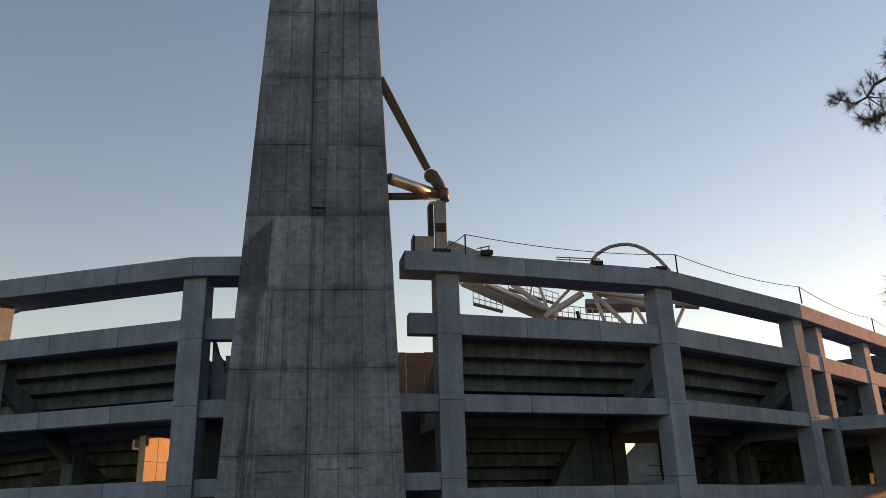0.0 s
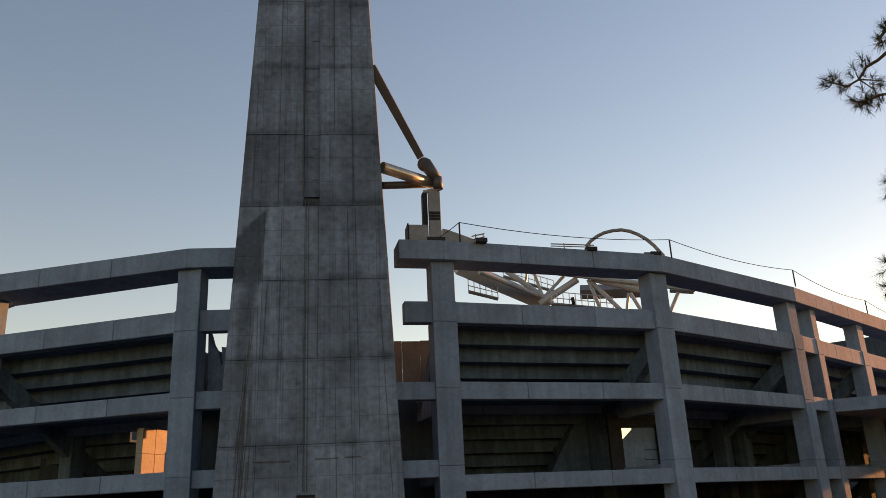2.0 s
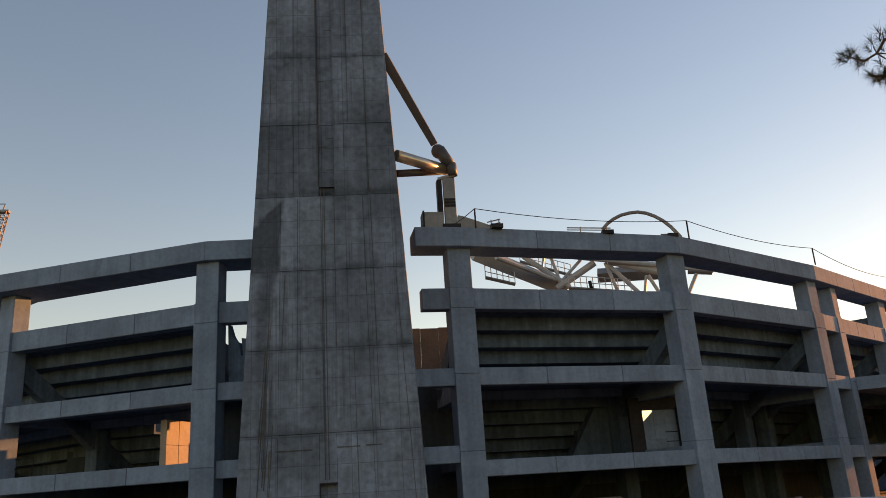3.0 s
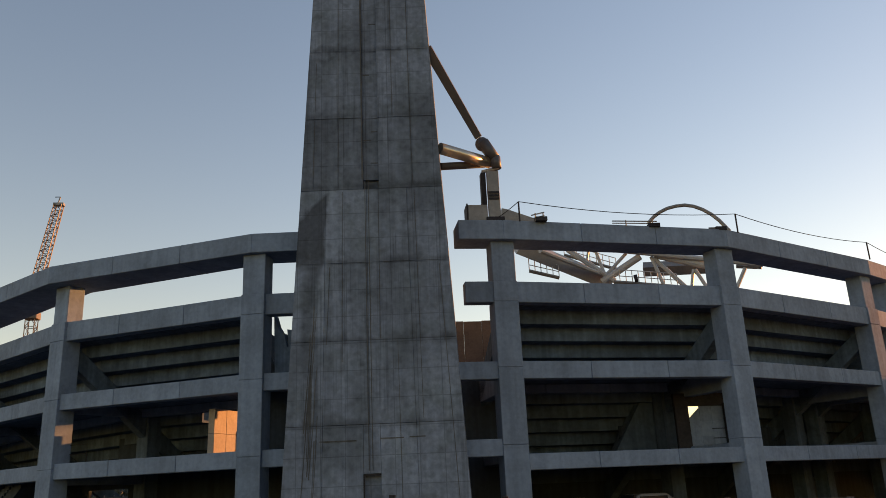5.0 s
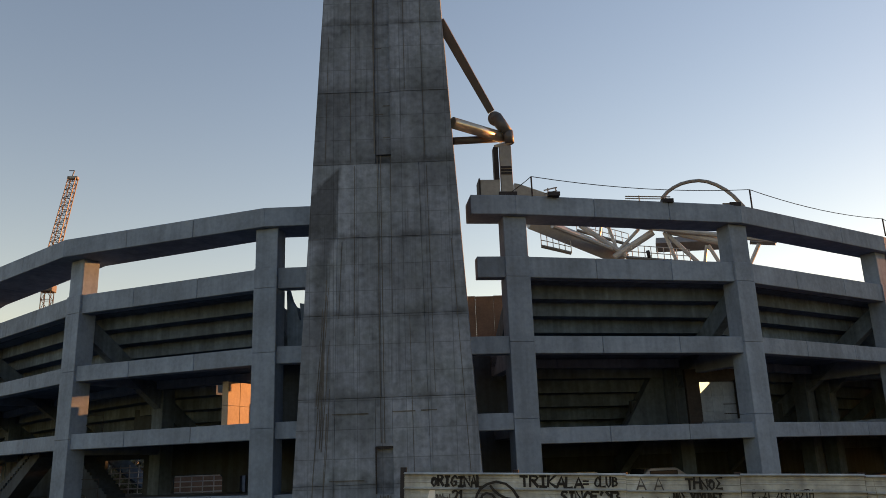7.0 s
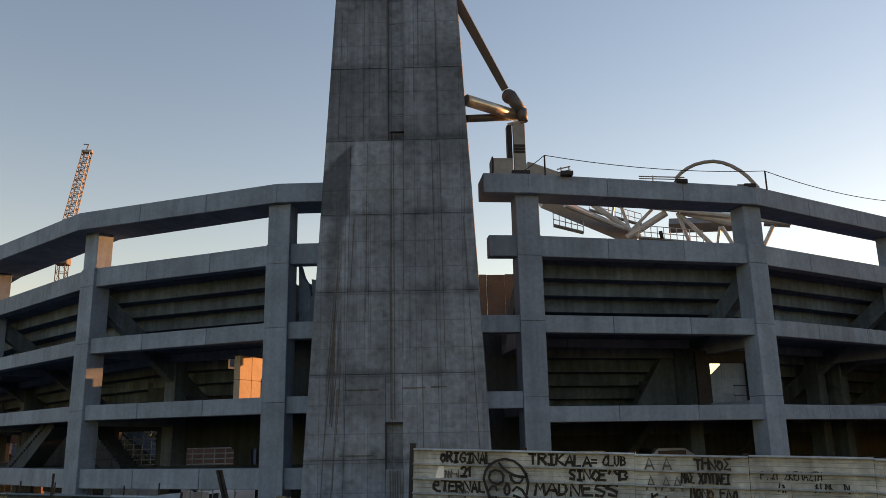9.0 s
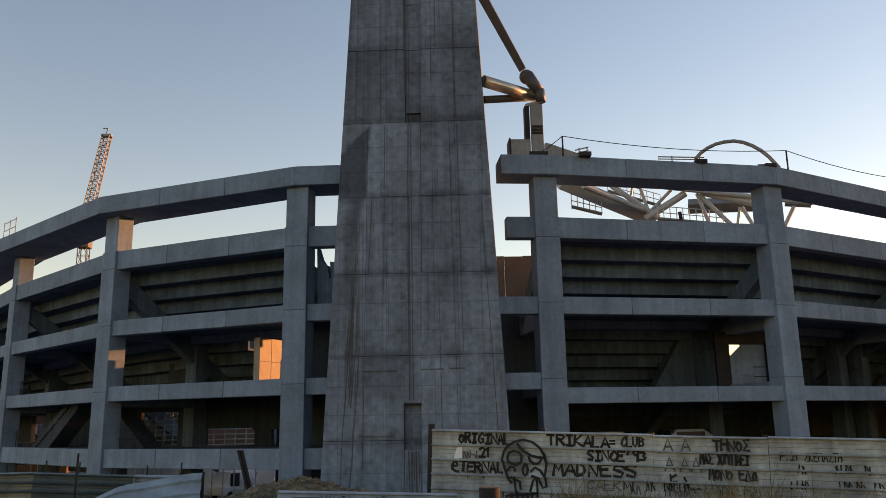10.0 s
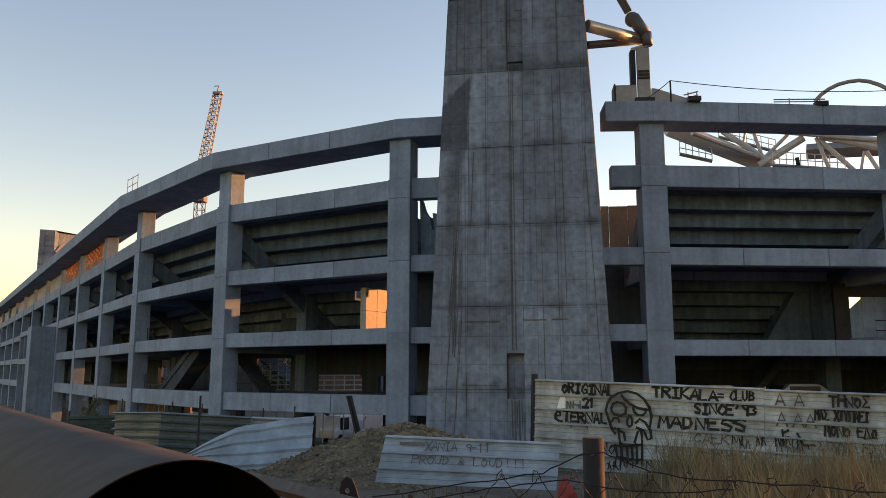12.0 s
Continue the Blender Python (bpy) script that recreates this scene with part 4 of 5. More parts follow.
# ---- hoardings ----
def ribbed_sheet(length, height, bands, mat, skew=0.0, lean=0.0, dent=0.0, seed=0, rib=1.0, broad=False):
    """A steel sheet with lengthwise ribs, in the x-z plane, its face towards -y."""
    rnd = random.Random(seed)
    bm = bmesh.new()
    prof = []
    for k in range(bands):
        z = height * k / bands
        step = height / bands
        prof += [(y * rib, z + step * f) for y, f in ((0, 0), (0, 0.3), (-0.008, 0.33), (-0.008, 0.37), (0, 0.4), (0, 0.58), (-0.008, 0.61), (-0.008, 0.65), (0, 0.68), (0, 0.7 if broad else 0.83), (-0.05, 0.76 if broad else 0.86), (-0.055, 0.86 if broad else 0.91), (-0.02 if broad else -0.03, 0.97 if broad else 0.955))]
    prof.append((0.0, height))
    nx = max(2, int(length / 0.35))
    cols = []
    for i in range(nx + 1):
        x = length * i / nx
        cols.append([bm.verts.new((x + skew * z, y + lean * z + dent * noise.noise((x * 1.3 + seed, z * 1.1, seed)), z)) for y, z in prof])
    for i in range(nx):
        for j in range(len(prof) - 1):
            bm.faces.new((cols[i][j], cols[i + 1][j], cols[i + 1][j + 1], cols[i][j + 1]))
    out = bmesh.ops.extrude_face_region(bm, geom=list(bm.faces))
    for v in out["geom"]:
        if isinstance(v, bmesh.types.BMVert):
            v.co.y += 0.012
    return bm


def frame_between(p, q):
    """A pose at p whose x axis runs to q, its z axis square to it and as upright as can be."""
    p, q = Vector(p), Vector(q)
    x = (q - p).normalized()
    y = Vector((0, 0, 1)).cross(x).normalized()
    z = x.cross(y)
    m = Matrix((x, y, z)).transposed().to_4x4()
    m.translation = p
    return m, (q - p).length


# letters as brush strokes on a grid 6 wide and 9 high, strokes parted by |
GLYPHS = dict(A="00 39 60|13 53", B="00 09 48 57 45 05|45 63 51 00", C="67 49 27 03 21 40 62", D="00 09 47 54 41 00", E="69 09 05 00 60|05 45", F="09 00|09 69|05 45", G="67 49 17 03 20 51 54 34",
              H="00 09|60 69|05 65", I="10 50|30 39|19 59", K="00 09|69 04 60", L="09 00 50", M="00 19 34 59 60", N="00 09 60 69", O="37 16 03 30 52 66 48 28 17", P="00 09 49 67 45 05", R="00 09 49 67 45 05|25 60",
              S="68 49 18 06 35 63 50 11", T="09 69|39 30", U="09 02 30 52 69", V="09 30 69", X="00 69|09 60", Y="09 35 69|35 30", Z="09 69 00 60")
GLYPHS.update({"1": "17 39 30", "2": "17 39 67 30 00 60", "3": "08 48 57 35 53 41 01", "9": "65 35 17 39 68 60", "'": "39 27", "-": "14 54", ".": "30 31", "&": "60 16 38 56 02 20 64", "!": "39 33|31 30",
               "=": "03 53|06 56", "Σ": "69 09 45 00 60", "Π": "00 09 69 60", "Ω": "00 20 13 27 47 53 40 60", "Δ": "00 39 60 00", "e": "15 55 58 28 05 02 30 60"})
GLYPHS.update(zip("ΑΕΗΙΚΜΝΟΡΤΥΧ", (GLYPHS[c] for c in "AEHIKMNOPTYX")))
hand = random.Random(31)


def add_ribbon(bm, pts, w, y, thick=0.003):
    """A flat painted line through points (x, z), standing just proud of the sheet."""
    pts = [Vector(p) for p in pts]
    rows = []
    for i, p in enumerate(pts):
        d = (pts[min(i + 1, len(pts) - 1)] - pts[max(i - 1, 0)]).normalized()
        o = Vector((-d.y, d.x)) * w * 0.5 * hand.uniform(0.85, 1.2)
        q = p - d * w * 0.4 if i == 0 else p + d * w * 0.4 if i == len(pts) - 1 else p
        rows.append([bm.verts.new((q.x + k * o.x, yy, q.y + k * o.y)) for k, yy in ((1, y), (-1, y), (-1, y + thick), (1, y + thick))])
    for a, b in zip(rows, rows[1:]):
        for k in range(4):
            bm.faces.new((a[k], a[(k + 1) % 4], b[(k + 1) % 4], b[k]))
    bm.faces.new(rows[0][::-1]), bm.faces.new(rows[-1])


def painted_word(text, x, z, h, w, mat, parent, line, y=-0.02):
    """Hand-painted letters, each of its own, in a stretch w long and h high."""
    step = w / len(text)
    for i, c in enumerate(text):
        if c not in GLYPHS:
            continue
        bm = bmesh.new()
        kx, kz, dz, slant = step * 0.8 / 6 * hand.uniform(0.88, 1.1), h / 9 * hand.uniform(0.9, 1.08), hand.uniform(-0.06, 0.06) * h, hand.uniform(-0.06, 0.1)
        for stroke in GLYPHS[c].split("|"):
            pts = [(int(q[0]) + hand.uniform(-0.3, 0.3), int(q[1]) + hand.uniform(-0.3, 0.3)) for q in stroke.split()]
            add_ribbon(bm, [(x + step * i + kx * (a + slant * b), z + dz + kz * b) for a, b in pts], line, y)
        part("letter", bm, mat, parent)


def strokes(name, paths, r, mat, parent, y=-0.02):
    for pts in paths:
        bm = bmesh.new()
        add_ribbon(bm, pts, 2 * r, y)
        part(name, bm, mat, parent)


def arc(cx, cz, rx, rz, a0, a1, n=14):
    return [(cx + rx * math.cos(radians(a0 + (a1 - a0) * k / n)), cz + rz * math.sin(radians(a0 + (a1 - a0) * k / n))) for k in range(n + 1)]


# the long white hoarding with spray-painted words
joints = [(0.39, 17.90, 3.18), (4.90, 16.70, 3.01), (6.94, 15.85, 2.94)]
j3 = Vector(joints[2]) + (Vector(joints[2]) - Vector(joints[1])) * 1.0
j4 = j3 + (j3 - Vector(joints[2])) * 1.4
joints = [Vector(j) for j in joints] + [j3, j4]
H_F = 2.12
hoard = empty("white_hoarding", "white ribbed steel hoarding covered in black sprayed writing", "hoarding")
for k in range(4):
    a, b = joints[k] - Vector((0, 0, H_F)), joints[k + 1] - Vector((0, 0, H_F))
    m, L = frame_between(a, b)
    part("sheet", ribbed_sheet(L - 0.01, H_F - 0.02 * (k % 2), 7, M_SHEET, dent=0.006, seed=k + 1, rib=1.6), M_SHEET, hoard, m=m @ pose(0, 0.02 * (k % 2), 0))
    part("post", box(-0.1, 0.02, 0.03, 0.15, -0.8, H_F + (0.1 if k == 0 else 0.02)), M_DARK, hoard, m=m)
    if k == 0:
        part("post", box(L * 0.5, L * 0.5 + 0.12, 0.05, 0.15, -0.8, H_F + 0.06), M_DARK, hoard, m=m)
m1, L1 = frame_between(joints[0] - Vector((0, 0, H_F)), joints[1] - Vector((0, 0, H_F)))
m2, L2 = frame_between(joints[1] - Vector((0, 0, H_F)), joints[2] - Vector((0, 0, H_F)))
graf = new("sprayed_words"); graf.parent = hoard; graf.matrix_basis = m1
graf.empty_display_size = 0.2
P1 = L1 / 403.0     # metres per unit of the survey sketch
def put(text, x, ztop, h, w, mat=M_PAINT, par=None, line=0.054):
    """Words x from the hoarding's end, top ztop below its edge, h high and w long."""
    painted_word(text, x, H_F - ztop - h, h, w, mat, par or graf, line)

put("ORIGINAL", 52 * P1, 0.075, 0.2, 98 * P1)
put("21", 89 * P1, 0.36, 0.2, 26 * P1)
put("eTERNAL", 40 * P1, 0.67, 0.2, 99 * P1)
put("TRIKALA", 217 * P1, 0.07, 0.21, 112 * P1)
put("CLUB", 347 * P1, 0.07, 0.2, 42 * P1, line=0.04)
put("SINCE'93", 288 * P1, 0.36, 0.2, 104 * P1)
put("MADNESS", 226 * P1, 0.65, 0.23, 148 * P1, line=0.058)
strokes("sprayed_bar", [[(328 * P1, H_F - 0.16), (336 * P1, H_F - 0.16)], [(328 * P1, H_F - 0.22), (336 * P1, H_F - 0.22)]], 0.02, M_PAINT, graf)
# a round sprayed emblem, as plain strokes; hundredths of a metre from its middle
cx, cz = 175 * P1, H_F - 0.6
EMBLEM = """-35,-37 -48,0 -44,16 -36,28 -22,37 -3,42 16,38 31,27 41,12 46,-6 43,-28|-15,33 -8,24 2,16 16,9 32,6 41,6 42,12|-36,5 -33,14 -24,19 -12,16 -6,8 -7,-4 -18,-10 -30,-7 -36,0 -36,6
9,8 11,0 18,-6 28,-6 34,0 34,7|1,-8 -4,-18 -3,-27 1,-31 6,-27 7,-18 4,-9|-36,-22 -30,-14 -22,-15 -20,-22|14,-22 22,-14 33,-20 44,-36 46,-52 38,-55 33,-44 30,-36 16,-32|-28,-36 -34,-40 -28,-46
-22,-36 -20,-50 -18,-66|-20,-40 -10,-44 -8,-58|12,-62 18,-40 24,-36 26,-46|26,-38 27,-60|-28,-70 -24,-92|-16,-66 -14,-96|-4,-70 -2,-100|6,-68 8,-98|16,-66 17,-104|27,-62 27,-108|-28,-72 -4,-70 26,-66|-24,-94 8,-98 26,-96"""
strokes("sprayed_emblem", [[(cx + int(p.split(",")[0]) * 0.01, cz + int(p.split(",")[1]) * 0.01) for p in q.split()] for q in EMBLEM.replace("\n", "|").split("|")], 0.026, M_PAINT, graf, -0.092)
rs = random.Random(5)
def scrawl(x0, x1, z, h, par, mat=M_FADED):
    """Writing too worn to read, as plain strokes in word-long runs."""
    x = x0
    while x < x1:
        for _ in range(rs.randint(2, 6)):
            w = h * rs.uniform(0.35, 0.6)
            dz = z + rs.uniform(-0.08, 0.08) * h
            if rs.random() < 0.75:
                strokes("sprayed_stroke", [[(x + rs.uniform(0, 0.2) * w, dz), (x + w * rs.uniform(0, 0.5), dz + h)]], 0.013, mat, par)
            if rs.random() < 0.8:
                strokes("sprayed_stroke", [[(x, dz + h * rs.uniform(0.3, 1)), (x + w * 0.6, dz + h * rs.uniform(0.5, 1)), (x + w, dz + h * rs.uniform(0, 0.5))]], 0.012, mat, par)
            x += w * 1.25
            if x > x1:
                break
        x += h * rs.uniform(0.3, 1.4)

# torn pale notice
bm = add_prism(bmesh.new(), [(42 * P1, H_F - 0.62), (58 * P1, H_F - 0.6), (58 * P1, H_F - 0.36), (48 * P1, H_F - 0.37)], 0.012, 0.016)
part("notice", bm, M_WHITE, graf, "torn white paper notice", m=pose(0, 0, 0, 90, 0, 0))
scrawl(60 * P1, 88 * P1, H_F - 0.6, 0.15, graf)
put("CAEK", 286 * P1, 0.95, 0.2, 62 * P1, mat=M_FADED, line=0.024)
scrawl(362 * P1, 398 * P1, H_F - 1.25, 0.2, graf)
scrawl(110 * P1, 140 * P1, H_F - 1.5, 0.22, graf, M_PAINT)
put("KYVSELI", 222 * P1, 1.24, 0.17, 64 * P1, mat=M_FADED, line=0.022)
put("NO", 125 * P1, 1.3, 0.19, 27 * P1, line=0.03)
scrawl(110 * P1, 160 * P1, H_F - 1.85, 0.2, graf, M_PAINT)
for z, a, b in ((1.75, 150, 215), (1.8, 300, 390), (1.45, 330, 395), (1.0, 60, 100)):
    scrawl(a * P1, b * P1, H_F - z, 0.17, graf, M_PAINT if z > 1.5 else M_FADED)
graf2 = new("sprayed_words"); graf2.parent = hoard; graf2.matrix_basis = m2
graf2.empty_display_size = 0.2
P2 = L2 / 223.0
put("ΤΗΝΟΣ", 120 * P2, 0.1, 0.2, 70 * P2, par=graf2, line=0.042)
put("ΜΑΣ ΧΤΥΠΑΕΙ", 92 * P2, 0.36, 0.2, 95 * P2, par=graf2, line=0.042)
put("ΜΟΝΟ ΕΔΩ", 108 * P2, 0.66, 0.2, 92 * P2, par=graf2, line=0.042)
for q, z in ((30, 0.35), (65, 0.35), (32, 0.72), (62, 0.72), (84, 0.72)):
    strokes("sprayed_stroke", [[(q * P2 - 0.09, H_F - z), (q * P2, H_F - z + 0.26), (q * P2 + 0.1, H_F - z)], [(q * P2 - 0.05, H_F - z + 0.1), (q * P2 + 0.06, H_F - z + 0.1)]], 0.017, M_FADED, graf2)
strokes("sprayed_stroke", [[(34 * P2, H_F - 0.86), (44 * P2, H_F - 0.8)], [(34 * P2, H_F - 0.95), (44 * P2, H_F - 0.93)], [(33 * P2, H_F - 0.8), (34 * P2, H_F - 1.1)], [(60 * P2, H_F - 0.85), (72 * P2, H_F - 1.08), (88 * P2, H_F - 1.05)]], 0.02, M_PAINT, graf2)
scrawl(20 * P2, 110 * P2, H_F - 1.3, 0.2, graf2)
scrawl(125 * P2, 215 * P2, H_F - 1.3, 0.22, graf2, M_PAINT)
scrawl(30 * P2, 200 * P2, H_F - 1.62, 0.2, graf2)
put("ΣΤΧΟΥΣ", 96 * P2, 0.96, 0.17, 70 * P2, mat=M_FADED, par=graf2, line=0.03)
for a, b, z in ((20, 60, 0.98), (60, 92, 1.0), (172, 214, 0.97)):
    scrawl(a * P2, b * P2, H_F - z - 0.15, 0.18, graf2, M_PAINT)
for a, b, z in ((8, 40, 1.62), (296, 345, 1.28), (350, 398, 0.98)):
    scrawl(a * P1, b * P1, H_F - z - 0.16, 0.17, graf, M_PAINT)
m3, L3 = frame_between(joints[2] - Vector((0, 0, H_F)), joints[3] - Vector((0, 0, H_F)))
graf3 = new("sprayed_words"); graf3.parent = hoard; graf3.matrix_basis = m3
graf3.empty_display_size = 0.2
put("Ρ.21 ΣΚΕΠΑΣΤΗ", 0.2, 0.3, 0.15, 1.1, par=graf3, line=0.02)
for z, x0, x1, mat in ((0.68, 0.5, 0.8, M_PAINT), (0.66, 1.15, 1.75, M_PAINT), (0.98, 0.35, 0.7, M_PAINT), (0.95, 1.2, 2.3, M_PAINT), (1.28, 1.4, 2.35, M_PAINT), (1.58, 0.2, 1.3, M_FADED), (1.56, 1.5, 2.4, M_PAINT)):
    scrawl(x0, x1, H_F - z, 0.14, graf3, mat)
for x, z in ((0.15, 1.9), (0.9, 1.9), (1.6, 1.88)):
    scrawl(x, x + 0.6, H_F - z, 0.15, graf3)

# low fallen sheet with faded writing
a, b = Vector((-2.07, 12.02, 1.71)), Vector((0.59, 12.19, 1.60))
m, L = frame_between(a, b)
low = empty("fallen_sheet", "pale ribbed steel sheet leaning on the earth heap with faded writing", "steel sheet", m=m)
part("sheet", ribbed_sheet(L, 0.66, 3, M_BLUESHEET, lean=0.55, dent=0.012, skew=0.14, seed=9), M_BLUESHEET, low)
lean = new("faded_words"); lean.parent = low; lean.empty_display_size = 0.2
lean.matrix_basis = pose(0, 0, 0, -28.8, 0, 0)
K = L / 316.0
painted_word("XANIA 9-11", 84 * K, 0.53, 0.14, 118 * K, M_FADED, lean, 0.016)
painted_word("PROUD & LOUD!!!", 62 * K, 0.31, 0.14, 205 * K, M_FADED, lean, 0.013)
strokes("faded_bar", [[(40 * K, 0.62), (80 * K, 0.62)]], 0.025, M_FADED, lean)

# green hoarding and a bent sheet beside the pipe
def hoarding(name, label, p, q, h, bands, mat, dent, seed, posts=3):
    m, L = frame_between(p, q)
    o = empty(name, label, "hoarding", m=m)
    part("sheet", ribbed_sheet(L, h, bands, mat, dent=dent, seed=seed, rib=2.2, broad=True), mat, o)
    for k in range(posts):
        x = L * (k + 0.3) / posts
        part("post", tube((x, 0.06, -0.6), (x, 0.06, h + rs.uniform(0.1, 0.4)), 0.02, sides=6), M_DARK, o)
    return o

hoarding("green_hoarding", "weathered green ribbed steel hoarding", (-11.33, 22.28, 0.69), (-9.46, 21.29, 0.75), 1.52, 7, M_GREENSHEET, 0.05, 3)
hoarding("green_hoarding", "weathered green ribbed steel hoarding", (-9.57, 21.14, 0.77), (-7.3, 21.75, 0.62), 1.5, 7, M_GREENSHEET, 0.03, 4)
hoarding("pale_hoarding", "pale blue-grey ribbed steel hoarding behind the bent sheet", (-7.25, 21.9, 0.6), (-5.4, 21.6, 0.55), 1.52, 6, M_BLUESHEET, 0.03, 6, 2)
tagged(part("fence_stake", tube((-8.21, 20.62, 2.72), (-8.23, 20.62, 1.19), 0.03, sides=6), M_DARK), "thin dark steel stake before the green hoarding", "stake")
bent = empty("bent_sheet", "bent pale blue-grey ribbed steel sheet slumped on the ground", "steel sheet")
top_line = [Vector(v) for v in ((-7.64, 18.37, 1.42), (-6.26, 18.26, 2.13), (-4.59, 18.33, 2.31))]
low_line = [Vector(v) for v in ((-7.31, 17.97, 1.39), (-6.24, 17.42, 1.19), (-4.46, 17.54, 1.27))]
def along(line, u):
    return line[0].lerp(line[1], u / 0.42) if u < 0.42 else line[1].lerp(line[2], (u - 0.42) / 0.58)
bm = bmesh.new()
rows = 17
cols = 14
gridv = []
for j in range(rows):
    v = j / (rows - 1)
    rib = 0.07 if j % 4 == 2 else 0.0
    row = []
    for i in range(cols):
        u = i / (cols - 1)
        bow = 0.03 * math.sin(9 * u)
        p = along(top_line, u).lerp(along(low_line, u), v) + Vector((0, -rib, bow * (1 - v)))
        row.append(bm.verts.new(p))
    gridv.append(row)
for j in range(rows - 1):
    for i in range(cols - 1):
        bm.faces.new((gridv[j][i], gridv[j][i + 1], gridv[j + 1][i + 1], gridv[j + 1][i]))
out = bmesh.ops.extrude_face_region(bm, geom=list(bm.faces))
for v in out["geom"]:
    if isinstance(v, bmesh.types.BMVert):
        v.co.y += 0.015
part("sheet", bm, M_BLUESHEET, bent)
part("end_post", tube((-4.60, 18.43, 2.33), (-4.62, 18.43, 1.09), 0.04, sides=6), M_DARK, bent)

# dark tarpaulin and a scrubby bush by the far facade
for x0, x1, yt, r in ((60, 118, 735, 40), (118, 212, 742, 36)):
    m, L = frame_between(polar((x0 - 784) / 24.9 - 3.0, -0.10, r), polar((x1 - 784) / 24.9 - 3.0, -0.10, r))
    t = empty("green_tarpaulin", "dark green tarpaulin screen on thin posts", "tarpaulin", "tarpaulins", m=m)
    part("sheet", ribbed_sheet(L, 1.9, 2, M_TARP, dent=0.2, seed=x0), M_TARP, t)
    part("post", tube((0, 0.1, -0.6), (0, 0.1, 2.1), 0.04), M_DARK, t)
bp = Vector((-21.05, 38.64, 0.56))
leafy_tree("scrub_bush", "dark scrubby bush in front of the far facade", (bp.x, bp.y, -1.0), 3.4, 0.45, 77, 0.08, 900)

# two leaning poles
for (x0, x1) in ((617, 632), (622, 637)):
    p = Vector((-4.99, 25.52, 1.37)); q = Vector((-5.31, 25.45, 2.59))
    off = Vector((x0 - 617, 0, 0)) * 0.02
    tagged(part("leaning_pole", tube(p + off, q + off, 0.05, sides=6), M_DARK), "dark pole leaning behind the earth heap", "pole", "leaning poles")

# ---- earth heap ----
rnd = random.Random(11)
bm = bmesh.new()
CX, CY, RX, RY, HH = -2.5, 19.2, 3.9, 4.6, 1.14
nu, nv = 120, 60
def heap_z(x, y):
    ex, ey = (x - CX) / RX, (y - CY) / RY
    d = math.sqrt(ex * ex + ey * ey)
    h = HH * max(0, 1 - d ** 1.25)
    return ground_z(x, y) - 0.15 + h + (0.16 * noise.noise((x * 0.9, y * 0.9, 3)) + 0.08 * noise.noise((x * 3, y * 3, 1)) + 0.05 * noise.noise((x * 9, y * 9, 5)) + 0.03 * noise.noise((x * 21, y * 21, 7))) * min(1, h * 2)
rings = []
for j in range(nv + 1):
    row = []
    for i in range(nu):
        a = 2 * math.pi * i / nu
        x, y = CX + RX * 1.08 * (j / nv) * math.cos(a), CY + RY * 1.08 * (j / nv) * math.sin(a)
        row.append(bm.verts.new((x, y, heap_z(x, y))))
    rings.append(row)
for j in range(nv):
    for i in range(nu):
        k = (i + 1) % nu
        f = [rings[j][i], rings[j][k], rings[j + 1][k], rings[j + 1][i]]
        bm.faces.new(f)
tagged(part("earth_mound", bm, M_SOIL), "heap of dug brown earth and rubble", "earth heap")

_ico = bmesh.new()
bmesh.ops.create_icosphere(_ico, subdivisions=1, radius=1.0)
ICO_V, ICO_F = [v.co.copy() for v in _ico.verts], [[v.index for v in f.verts] for f in _ico.faces]
_ico.free()
def stones(name, mat, places, rnd):
    """Many loose stones as one mesh; places: x, y, z and size of each."""
    vs, fs = [], []
    for x, y, z, s in places:
        q = Euler([rnd.uniform(0, 6) for _ in range(3)]).to_matrix() @ Matrix.Diagonal((rnd.uniform(0.8, 1.3), 0.85, rnd.uniform(0.5, 0.8)))
        b = len(vs)
        vs += [Vector((x, y, z)) + q @ (v * s * rnd.uniform(0.8, 1.15)) for v in ICO_V]
        fs += [[b + k for k in f] for f in ICO_F]
    me = bpy.data.meshes.new(name)
    me.from_pydata(vs, [], fs)
    me.materials.append(mat)
    return new(name, me)

spots = []
for _ in range(15000):
    a, d = rnd.uniform(0, 6.283), math.sqrt(rnd.uniform(0, 1.25))
    x, y = CX + RX * d * math.cos(a), CY + RY * d * math.sin(a)
    s = 0.011 + 0.062 * rnd.random() ** 6
    spots.append((x, y, heap_z(x, y) + s * 0.1, s))
tagged(stones("rubble", M_STONE, spots, rnd), "loose stones and clods on the earth heap", "rubble", kind="stuff")

# ---- large pipe and odds on the verge ----
pipe = empty("steel_pipe", "large pale pipe lying on the verge, its dark mouth open", "pipe")
P_a, axis = Vector((-1.42, 3.42, 2.30)), Vector((-0.648, 0.762, 0))
qm = Matrix.Translation(P_a) @ axis.to_track_quat("Z", "Y").to_matrix().to_4x4()
bm = bmesh.new()
RO, RI, LENG, S = 0.63, 0.622, 15.0, 96
vo = [[bm.verts.new((r * math.cos(2 * math.pi * i / S), r * math.sin(2 * math.pi * i / S), z)) for i in range(S)] for r, z in ((RO, 0.01), (RO, 5.0), (RO, 10.0), (RO, LENG), (RI, LENG), (RI, 0.02), (RI + 0.002, 0.011), (RO - 0.002, 0.009))]
for j in range(len(vo)):
    for i in range(S):
        bm.faces.new((vo[j][i], vo[j][(i + 1) % S], vo[(j + 1) % len(vo)][(i + 1) % S], vo[(j + 1) % len(vo)][i]))
